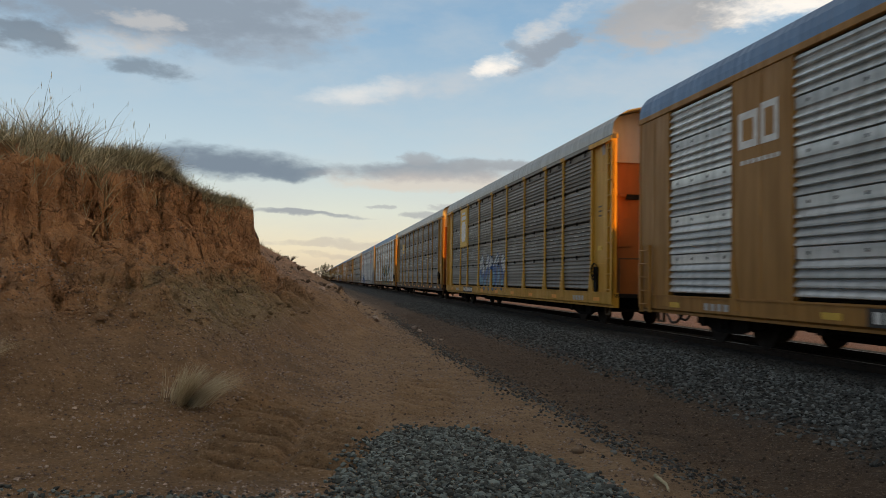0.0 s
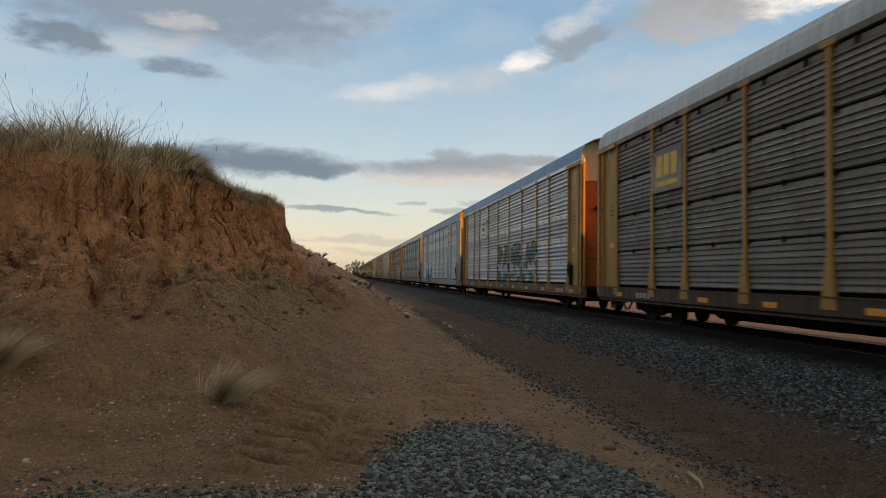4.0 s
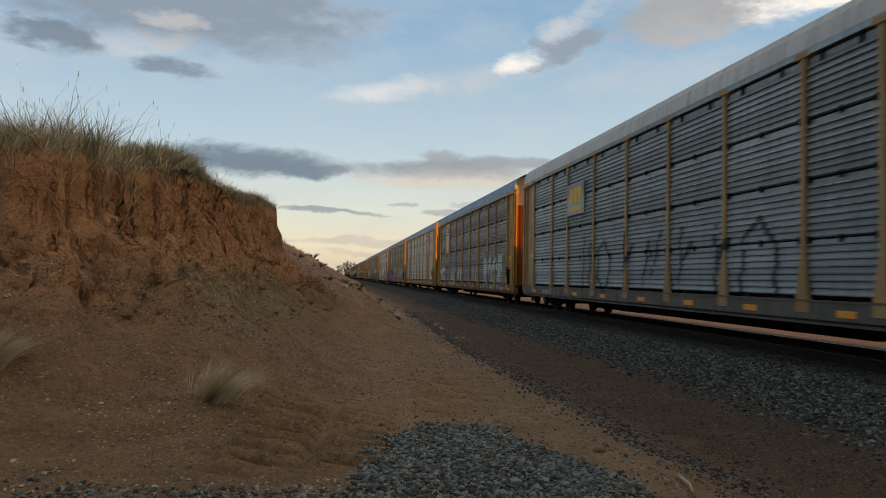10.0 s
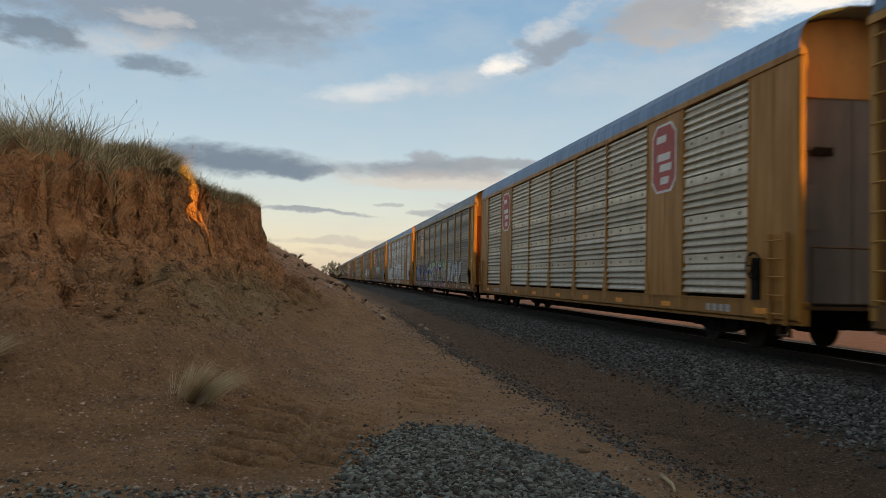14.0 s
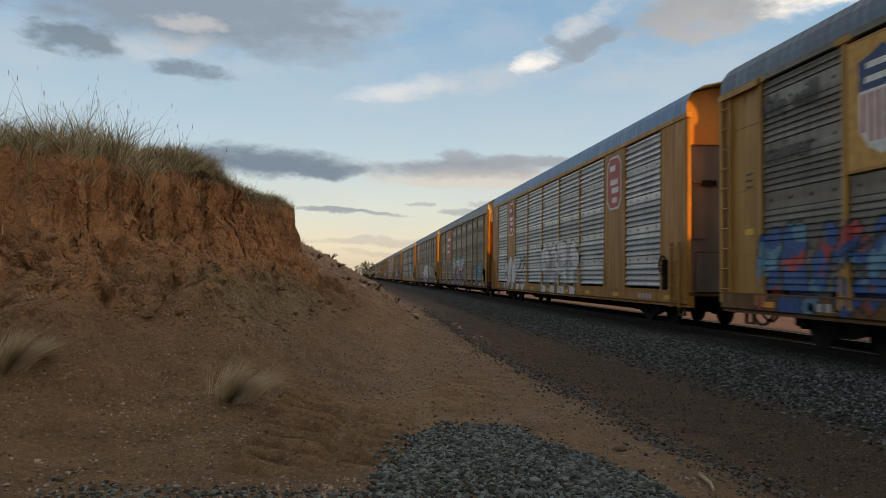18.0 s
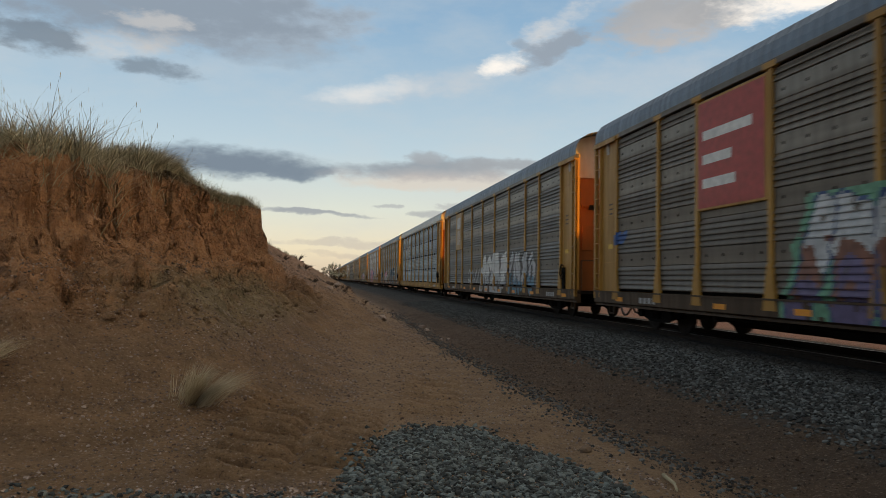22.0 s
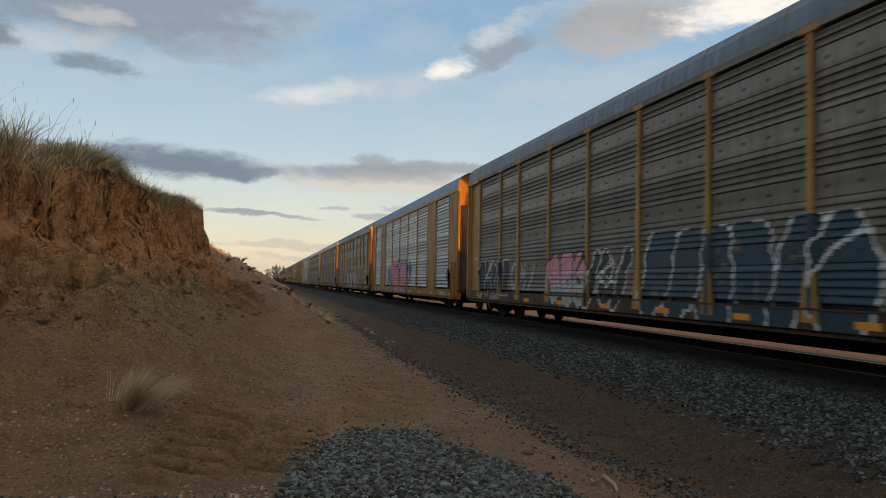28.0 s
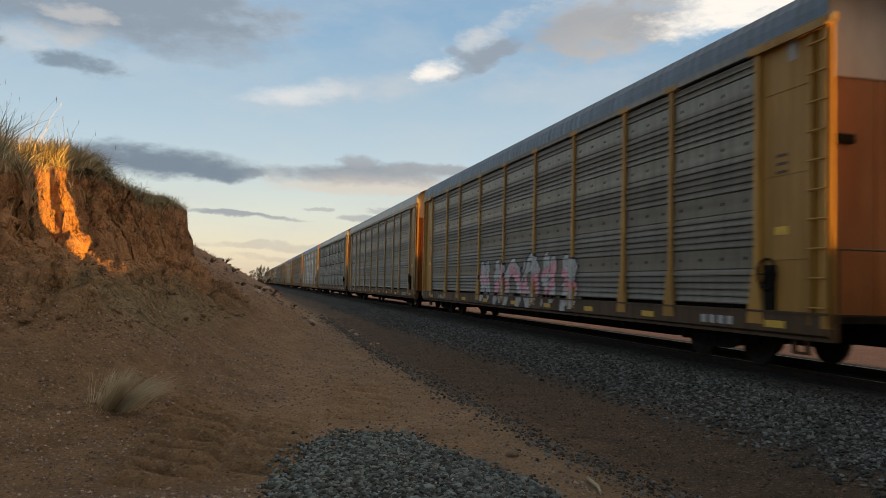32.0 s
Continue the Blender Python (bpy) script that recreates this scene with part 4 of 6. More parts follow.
def platform_mesh(bm):
    box(bm, -1.35, -0.2, 0.80, 1.35, 0.90, 0.86)
    for x in (-1.30, 1.24):
        box(bm, x, -0.1, 0.30, x + 0.06, -0.04, 0.82)
        box(bm, x, 0.2, 0.30, x + 0.06, 0.26, 0.82)
        box(bm, x, -0.1, 0.30, x + 0.06, 0.26, 0.34)
        # grab rail over the platform
        tube(bm, (x + 0.03, 0.85, 0.84), (x + 0.03, 0.85, 1.85), 0.02)
    tube(bm, (-1.27, 0.85, 1.85), (1.27, 0.85, 1.85), 0.02)


def hose_mesh(bm):
    pts = [(-0.55, 0.3, 0.62), (-0.55, 0.55, 0.40), (-0.52, 0.85, 0.25), (-0.48, 1.2, 0.23), (-0.44, 1.45, 0.34), (-0.42, 1.65, 0.5)]
    for a, b in zip(pts, pts[1:]):
        tube(bm, a, b, 0.032, 6)


def plate_mesh(width, lo=0.92, hi=5.13):
    def build(bm):
        box(bm, -1.485, -width / 2, lo, -1.38, width / 2, hi, 0.012)
    return build


def seam_mesh(bm):
    box(bm, -1.491, -0.015, 1.02, -1.48, 0.015, 5.03)


def edge_strip_mesh(bm):
    box(bm, -1.502, -0.025, 0.94, -1.475, 0.025, 5.12)


def foot_plate_mesh(s):
    """The flared foot at a plate's edge."""
    return lambda bm: prism(bm, [(0, 0.70), (s * -0.30, 0.70), (s * -0.06, 1.7), (0, 1.7)], 0, -1.509, -1.45)


def trim_plate(car, y, width, material):
    """Edge strips, feet and the middle seam of a side plate."""
    for s in (-1, 1):
        part("edge_strip", shared(("edge_strip",), edge_strip_mesh), material, car, m=Matrix.Translation((0, y + s * (width / 2 - 0.04), 0)))
        part("foot_plate", shared(("foot_plate", s), foot_plate_mesh(s)), material, car, m=Matrix.Translation((0, y + s * width / 2, 0)))
    part("seam_strip", shared(("seam_strip",), seam_mesh), material, car, m=Matrix.Translation((0, y, 0)))


def lay_emblem(parent, x, y, polys, mats):
    """Flat paint shapes on a plate, each a piece of its own: (outline in y and z, material, layer)."""
    for n, (pts, mi, layer) in enumerate(polys):
        me = raw("emblem_piece", [(x - 0.003 * (layer + 1), py, pz) for py, pz in pts], [tuple(range(len(pts)))], mats[mi])
        part("emblem_field" if n == 0 else "emblem_piece", me, None, parent, m=Matrix.Translation((0, y, 0)))


def rect(y0, z0, y1, z1, lean=0.0):
    return [(y0, z0), (y1, z0), (y1 + lean, z1), (y0 + lean, z1)]


def octagon(w, z0, z1, cut):
    return [(-w + cut, z0), (w - cut, z0), (w, z0 + cut), (w, z1 - cut), (w - cut, z1), (-w + cut, z1), (-w, z1 - cut), (-w, z0 + cut)]


def emblem(kind):
    """Flat emblems in plain shapes. The picture's left is +y."""
    if kind == "octagon":
        p = [(octagon(0.66, 3.30, 4.92, 0.26), 1, 0), (octagon(0.60, 3.36, 4.86, 0.24), 0, 1)]
        for z, a, b in ((4.48, -0.1, 0.40), (4.05, -0.34, 0.36), (3.80, -0.40, 0.22), (3.50, -0.26, 0.18)):
            p.append((rect(a, z, b, z + 0.17, -0.03), 1, 2))
        return p, [INK_RED, INK_WHITE]
    if kind == "shield":
        w = 0.56
        p = [(rect(-0.86, 2.95, 0.86, 4.95), 3, 0),
             ([(0, 3.12), (0.34, 3.26), (w, 3.55), (w, 4.15), (-w, 4.15), (-w, 3.55), (-0.34, 3.26)], 2, 1),
             ([(-w, 4.15), (w, 4.15), (w + 0.03, 4.62), (0.25, 4.70), (0, 4.80), (-0.25, 4.70), (-w - 0.03, 4.62)], 1, 1)]
        for i in range(6):
            y = -0.49 + 0.18 * i
            p.append((rect(y, 3.34 if 0 < i < 5 else 3.5, y + 0.08, 4.10), 0, 2))
        p += [(rect(-0.38, 4.48, 0.38, 4.58), 2, 2), (rect(-0.42, 4.26, 0.42, 4.36), 2, 2)]
        return p, [INK_RED, INK_NAVY, INK_WHITE, INK_AMBER]
    if kind == "pale_shield":
        p = [(rect(-0.84, 3.0, 0.84, 4.95), 1, 0), (octagon(0.55, 3.25, 4.3, 0.2), 0, 1), (rect(-0.55, 4.40, 0.55, 4.60), 0, 1), (rect(-0.45, 4.68, 0.45, 4.80), 0, 1)]
        return p, [INK_WHITE, INK_GOLD]
    if kind == "gold":
        p = [(rect(-0.66, 3.50, 0.62, 3.62), 0, 0)]
        for i in range(3):
            y = 0.62 - 0.44 * i
            p.append((rect(y - 0.36, 3.74, y, 4.28), 0, 0))
        return p, [INK_GOLD]
    if kind == "red_board":
        p = [(rect(-1.28, 2.75, 1.28, 4.95), 0, 0)]
        for z, a in ((4.15, -0.85), (3.65, -0.10), (3.15, -0.25)):
            p.append((rect(a, z, 1.08, z + 0.2), 1, 1))
        return p, [INK_RED, INK_WHITE]
    if kind == "faded":
        p = [(rect(-0.85, 2.95, 0.85, 4.95), 0, 0), (octagon(0.52, 4.1, 4.75, 0.1), 1, 1)] + [(rect(-0.46 + 0.19 * i, 3.2, -0.37 + 0.19 * i, 4.0), 1, 1) for i in range(5)]
        return p, [TAN, INK_GREY]
    if kind == "small_box":
        p = [(rect(-0.5, 3.5, 0.5, 3.58), 0, 0), (rect(-0.5, 4.12, 0.5, 4.2), 0, 0), (rect(-0.5, 3.58, -0.43, 4.12), 0, 0), (rect(0.43, 3.58, 0.5, 4.12), 0, 0), (rect(-0.3, 3.76, 0.3, 3.95), 0, 0)]
        return p, [INK_BLACK]
    if kind == "white_loop":
        # two plain blocks side by side, with a row of dashes below
        p = [(rect(0.08, 3.72, 0.74, 4.40), 0, 0), (rect(0.22, 3.86, 0.60, 4.26), 1, 1), (rect(-0.56, 3.72, -0.02, 4.46), 0, 0), (rect(-0.44, 3.84, -0.14, 4.34), 1, 1)]
        p += [(rect(0.54 - 0.19 * i, 3.42, 0.66 - 0.19 * i, 3.50), 0, 0) for i in range(7)]
        return p, [INK_WHITE, OCHRE]
    if kind == "dark_bars":
        p = [(rect(-0.62 + 0.33 * i, 4.15, -0.40 + 0.33 * i, 4.5), 0, 0) for i in range(4)]
        return p, [BROWN_SILL]
    return [(rect(-0.35, 3.4, 0.35, 4.6), 0, 0)], [INK_GREY]


GLYPHS = [
    [[(0, 0), (0.05, 0.7), (0.5, 1), (0.95, 0.7), (1, 0)]],
    [[(0.3, 0), (0.3, 1)], [(0.75, 0.1), (0.75, 0.9)]],
    [[(0.5, 0), (0.1, 0.3), (0.15, 0.8), (0.6, 1), (0.95, 0.7), (0.9, 0.25), (0.5, 0)]],
    [[(0.1, 0), (0.9, 1)]],
    [[(0.1, 0.1), (0.4, 0.9), (0.55, 0.3), (0.9, 1)]],
    [[(0.5, 0), (0.5, 1)], [(0.5, 0.5), (0.95, 0.8)]],
    [[(0.05, 0.2), (0.5, 0), (0.95, 0.2)], [(0.1, 0.75), (0.5, 1), (0.9, 0.75)]],
    [[(0.2, 0), (0.25, 1), (0.5, 0.5), (0.75, 1), (0.8, 0)]],
]


def graffiti(style, spans, y0, y1, z0, z1, count, fills, line, thick, seed, line_only=False, halo=None):
    """Sprayed letter shapes that follow the corrugated sheet: fills inside, an outline round them."""
    rg = np.random.RandomState(seed)
    pts = [(0.62, 0.072), (0.75, 0.072), (0.90, 0.072)] + [(z, d + 0.006) for z, d in PROFILES[style]]
    zs = []
    for (a, da), (b, db) in zip(pts, pts[1:]):
        n = max(1, int((b - a) / 0.045))
        zs += [(a + (b - a) * i / n, da + (db - da) * i / n) for i in range(n)]
    zs = [q for q in zs if z0 - 0.25 <= q[0] <= z1 + 0.3]
    ys = np.arange(y0 - 0.3, y1 + 0.3, 0.042)
    zc = np.array([(a[0] + b[0]) / 2 for a, b in zip(zs, zs[1:])])
    yc = (ys[:-1] + ys[1:]) / 2
    Y, Z = np.meshgrid(yc, zc)
    Yw = Y + 0.05 * np.sin(Z * 7 + seed) + 0.03 * np.sin(Z * 15 + 2 * seed)
    best = np.full(Y.shape, 9.0)
    which = np.zeros(Y.shape, int)
    seam = np.zeros(Y.shape, bool)
    w = (y1 - y0) / count
    for i in range(count):
        g = GLYPHS[rg.randint(len(GLYPHS))]
        # the picture's left is +y, so letters run towards -y
        left, gw = y1 - (i + 0.12) * w, w * (0.72 + 0.1 * rg.rand())
        lo, hi = z0 + 0.12 * rg.rand(), z1 - 0.18 * rg.rand()
        lean = rg.uniform(-0.12, 0.12)
        for line_pts in g:
            for (ax, az), (bx, bz) in zip(line_pts, line_pts[1:]):
                a = (left - gw * ax - lean * az, lo + (hi - lo) * az)
                b = (left - gw * bx - lean * bz, lo + (hi - lo) * bz)
                dy, dz = b[0] - a[0], b[1] - a[1]
                s = np.clip(((Yw - a[0]) * dy + (Z - a[1]) * dz) / (dy * dy + dz * dz), 0, 1)
                d = np.hypot(Yw - a[0] - s * dy, Z - a[1] - s * dz)
                seam = np.where((which != i) & (np.abs(best - d) < 0.05) & (best < 5), True, seam)
                which = np.where(d < best, i, which)
                best = np.minimum(best, d)
    fill = np.clip(((Z - z0) / (z1 - z0) + wave(Y, Z, 0.5, seed % 13, 2) * 0.6) * len(fills), 0, len(fills) - 1).astype(int)
    if len(fills) > 3:
        fill = (fill + which * 3) % len(fills)
    kind = np.full(Y.shape, -1)
    ragged = wave(Y, Z, 0.12, 4, 2) * 0.02
    if not line_only:
        kind = np.where(best + ragged < thick, fill + 1, kind)
    if halo:
        kind = np.where((kind < 0) & (best + 3 * ragged < thick + 0.20 + 0.2 * wave(Y, Z, 0.5, 7, 2)), len(fills) + 1, kind)
    edge = np.abs(best + ragged - thick) < 0.027
    if line is not None:
        kind = np.where(edge | (seam & (kind > 0) & (best < thick)), 0, kind)
    kind = np.where((wave(Y, Z, 0.3, 6, 3) > 0.42) & (kind > 0), -1, kind)
    ny = len(ys)
    over = [any(a < y < b for a, b in spans) for y in ys]
    verts = [(-BASE_X - (max(d, 0.082) if o else d) - 0.004, y, z) for z, d in zs for y, o in zip(ys, over)]
    letters = []
    for i in range(count):
        faces, idx = [], []
        for r, c in zip(*np.nonzero((kind >= 0) & (which == i))):
            a = r * ny + c
            faces.append((a, a + ny, a + ny + 1, a + 1))
            idx.append(int(kind[r, c]))
        if not faces:
            continue
        used = sorted({v for f in faces for v in f})
        mapping = {v: n for n, v in enumerate(used)}
        letters.append(raw("painted_letter", [verts[v] for v in used], [tuple(mapping[v] for v in f) for f in faces], [line or fills[0], *fills, *([halo] if halo else [])], idx))
    return letters


def words(line, size):
    """Stencilled lettering as a mesh, centred."""
    cu = bpy.data.curves.new("lettering", "FONT")
    cu.body, cu.size, cu.align_x, cu.extrude = line, size, "CENTER", 0.002
    cu.resolution_u = 3
    ob = bpy.data.objects.new("lettering", cu)
    me = bpy.data.meshes.new_from_object(ob)
    bpy.data.objects.remove(ob)
    if not me.materials:
        me.materials.append(None)
    return me


def make_car(spec, k):
    """One autorack car, its origin on the rail's top at mid-length."""
    car = new("autorack_car")
    frame_m, panel_m, sill_m = spec["frame"], spec["panel"], spec["sill"]
    style, body = spec["style"], spec["body"]
    part("roof", shared(("roof",), roof_mesh), spec["roof"], car)
    part("side_sill", shared(("side_sill",), sill_mesh), sill_m, car)
    part("eave_rail", shared(("eave_rail",), eave_mesh), frame_m if body == "wide" else panel_m, car)
    part("back_side", shared(("back_side",), back_side_mesh), panel_m, car)
    part("underframe", shared(("underframe",), deck_mesh), BLACK_STEEL, car)
    if body == "wide":
        bays = [("end", 1.65), ("sheet", 2.7), ("plate", 2.0)] + [("sheet", 2.8)] * 5 + [("plate", 2.0), ("sheet", 2.7), ("end", 1.65)]
    else:
        bays = [("corner", 1.65), ("sheet", 2.7), ("sheet", 2.0)] + [("sheet", 2.8)] * 5 + [("sheet", 2.0), ("sheet", 2.7), ("corner", 1.65)]
    y = -HALF + 0.1
    plates, spans = [], []
    for i, (what, w) in enumerate(bays):
        c = y + w / 2
        at = Matrix.Translation((0, c, 0))
        if what in ("plate", "end"):
            spans.append((y - 0.03, y + w + 0.03))
        if what == "sheet":
            part("side_panel", sheet(style, w), panel_m, car, m=at)
        elif what == "plate":
            plates.append(part("logo_plate", shared(("logo_plate", w), plate_mesh(w)), spec["plate"], car, m=at))
            trim_plate(car, c, w, spec["plate"])
        elif what == "end":
            part("end_sheet", shared(("end_sheet", w), plate_mesh(w)), spec["plate"], car, m=at)
            trim_plate(car, c, w, spec["plate"])
            s = -1 if i == 0 else 1
            part("ladder", shared(("low_ladder",), ladder_mesh(0.52, 2.1, 5)), frame_m, car, m=Matrix.Translation((-1.56, c + 0.30 * s, 0)))
            if s < 0:
                part("brake_wheel", shared(("brake_wheel",), brake_wheel_mesh), BLACK_STEEL, car, "black hand brake wheel", m=Matrix.Translation((-0.12, c + 0.48, 1.55)))
        else:
            s = -1 if i == 0 else 1
            turn = at @ Matrix.Diagonal((1, s, 1, 1))
            part("corner_sheet", shared(("corner_sheet",), corner_sheet_mesh), spec["corner"], car, m=turn)
            part("sheet_frame", shared(("sheet_frame",), sheet_frame_mesh), frame_m, car, m=turn)
            part("slot_plate", shared(("slot_plate", s), slot_plate_mesh if s > 0 else wide_slot_mesh), DOOR_BROWN if s > 0 else spec["corner"], car, m=turn)
            part("ladder", shared(("tall_ladder",), ladder_mesh(0.75, 5.0, 10, 0.18)), frame_m, car, m=Matrix.Translation((-1.47, c + 0.62 * s, 0)))
            part("corner_post", shared(("corner_post",), corner_post_mesh), frame_m, car, m=Matrix.Translation((0, c + 0.78 * s, 0)))
            if s < 0:
                part("brake_wheel", shared(("brake_wheel",), brake_wheel_mesh),
                     BLACK_STEEL, car, "black hand brake wheel", m=Matrix.Translation((-0.06, c + 0.52, 1.50)))
            for q in range(3):
                part("stencil_bar", shared(("sheet_stencil",), lambda bm: box(bm, -1.426, -0.13, 0, -1.415, 0.13, 0.045)), BROWN_SILL, car, m=Matrix.Translation((0, c - 0.28 * s, 3.05 + 0.13 * q)))
            part("placard", shared(("placard",), lambda bm: box(bm, -1.43, -0.16, 0, -1.415, 0.16, 0.13)), INK_GOLD, car, m=Matrix.Translation((0, c - 0.28 * s, 2.1)))
            part("canopy", shared(("canopy",), canopy_mesh), frame_m, car, m=at)
        y += w
        if i < len(bays) - 1:
            nxt = bays[i + 1][0]
            if {what, nxt} == {"sheet"} or "corner" in (what, nxt):
                wide = 0.10 if body == "wide" else 0.13
                spans.append((y - 0.09, y + 0.09))
                foot = True
                part("post", shared(("post", wide, foot), post_mesh(wide, foot)), frame_m, car, m=Matrix.Translation((0, y, 0)))
    for s in (-1, 1):
        flip = pose(0, 0, 0, 0, 0, 0 if s > 0 else 180) @ Matrix.Translation((0, HALF - (0.95 if body == "wide" else 1.02), 0))
        part("end_door", shared(("end_door",), end_door_mesh), spec["door"], car, m=flip)
        part("end_door", shared(("end_door_b",), lambda bm: end_door_mesh(bm, -1)), spec["door"], car, m=flip)
        part("door_slot", shared(("door_slot", s), lambda bm: box(bm, -0.80 * s, 0.10, 3.52, -0.42 * s, 0.19, 3.66)), BLACK_STEEL, car, "black slot in the end doors", m=flip)
        part("end_cap", shared(("end_cap",), end_cap_mesh), spec["cap"], car, m=flip)
        part("end_platform", shared(("end_platform",), platform_mesh), BROWN_SILL, car, m=flip)
        part("coupler", shared(("coupler",), coupler_mesh), BLACK_STEEL, car, m=flip)
        part("brake_hose", shared(("brake_hose",), hose_mesh), RUBBER, car, m=flip)
        truck = part("truck", shared(("truck",), truck_frame_mesh), BLACK_STEEL, car, "black cast steel truck", m=Matrix.Translation((0, s * 9.9, 0)))
        for q in (-0.87, 0.87):
            part("wheelset", shared(("wheelset",), wheelset_mesh), WHEEL_STEEL, truck, m=Matrix.Translation((0, q, 0.405)))
    for y, kind in spec.get("logos", ()):
        polys, mats = emblem(kind)
        x = -1.513
        if body != "wide":
            lo, hi = {"shield": (2.9, 5.0), "faded": (2.9, 5.0), "pale_shield": (2.95, 5.0), "red_board": (2.7, 5.0)}.get(kind, (3.35, 4.4))
            plate = part("sign_plate", shared(("sign_plate", kind), lambda bm: box(bm, -1.51, -1.33 if kind == "red_board" else -0.90, lo, -1.42, 1.33 if kind == "red_board" else 0.90, hi, 0.01)),
                         panel_m if kind in ("small_box", "gold") else frame_m, car, m=Matrix.Translation((0, y, 0)))
            lay_emblem(plate, x, 0, polys, mats)
        else:
            lay_emblem(plates[0 if y < 0 else 1], -1.492, y - plates[0 if y < 0 else 1].location.y, polys, mats)
    for line, y, z, size in spec.get("words", ()):
        part("lettering", words(line, size), INK_BLACK, car, "faded black lettering", m=pose(-BASE_X - 0.045, y, z, 90, 0, -90))
    for g in spec.get("graffiti", ()):
        for me in graffiti(style, spans, *g):
            part("painted_letter", me, None, car)
    for y in (-12.2, -8.2, -5.3, -2.6, 0.2, 3.2, 6.0, 11.4):
        part("reflector", shared(("reflector",), lambda bm: box(bm, -1.507, -0.24, 0.68, -1.49, 0.24, 0.79)), MARKER if k % 3 else INK_GOLD, car, m=Matrix.Translation((0, y, 0)))
    for y, n in ((-10.6, 4), (9.6, 4)):
        for i in range(n):
            part("stencil_bar", shared(("stencil_bar",), lambda bm: box(bm, -1.506, -0.08, 0.67, -1.49, 0.08, 0.81)), INK_GREY, car, m=Matrix.Translation((0, y - 0.42 + 0.26 * i, 0)))
    if "mark" in spec:
        y, w = spec["mark"]
        plate = part("number_plate", shared(("number_plate", w), lambda bm: box(bm, -1.508, -w / 2, 0.62, -1.49, w / 2, 0.89)), INK_BLACK, car, m=Matrix.Translation((0, y, 0)))
        n = int(w / 0.26)
        for i in range(n):
            part("number_bar", shared(("number_bar",), lambda bm: box(bm, -1.512, -0.08, 0.67, -1.50, 0.08, 0.84)), INK_WHITE, plate, m=Matrix.Translation((0, (i - (n - 1) / 2) * 0.25, 0)))
    return car


def post_car(panel, style="fine", frame=None, sill=None, roof=None, door=None, cap=None, logos=(), graffiti=()):
    return dict(body="post", panel=panel, style=style, frame=frame or YELLOW, sill=GRIMY_OCHRE if sill is OCHRE else sill or BROWN_SILL, roof=roof or ROOF_GREY, door=door or DOOR_BROWN, corner=TAN if frame is GREY_PAINT else frame or YELLOW, cap=cap or WHITE_CAP, logos=logos, graffiti=graffiti)


def wide_car(panel, plate, frame=None, sill=None, roof=None, door=None, cap=None, logos=(), graffiti=()):
    return dict(body="wide", panel=panel, style="heavy", plate=plate, frame=frame or plate, sill=sill or plate, roof=roof or ROOF_BLUE, door=door or DOOR_GREY, cap=cap or OCHRE, logos=logos, graffiti=graffiti)


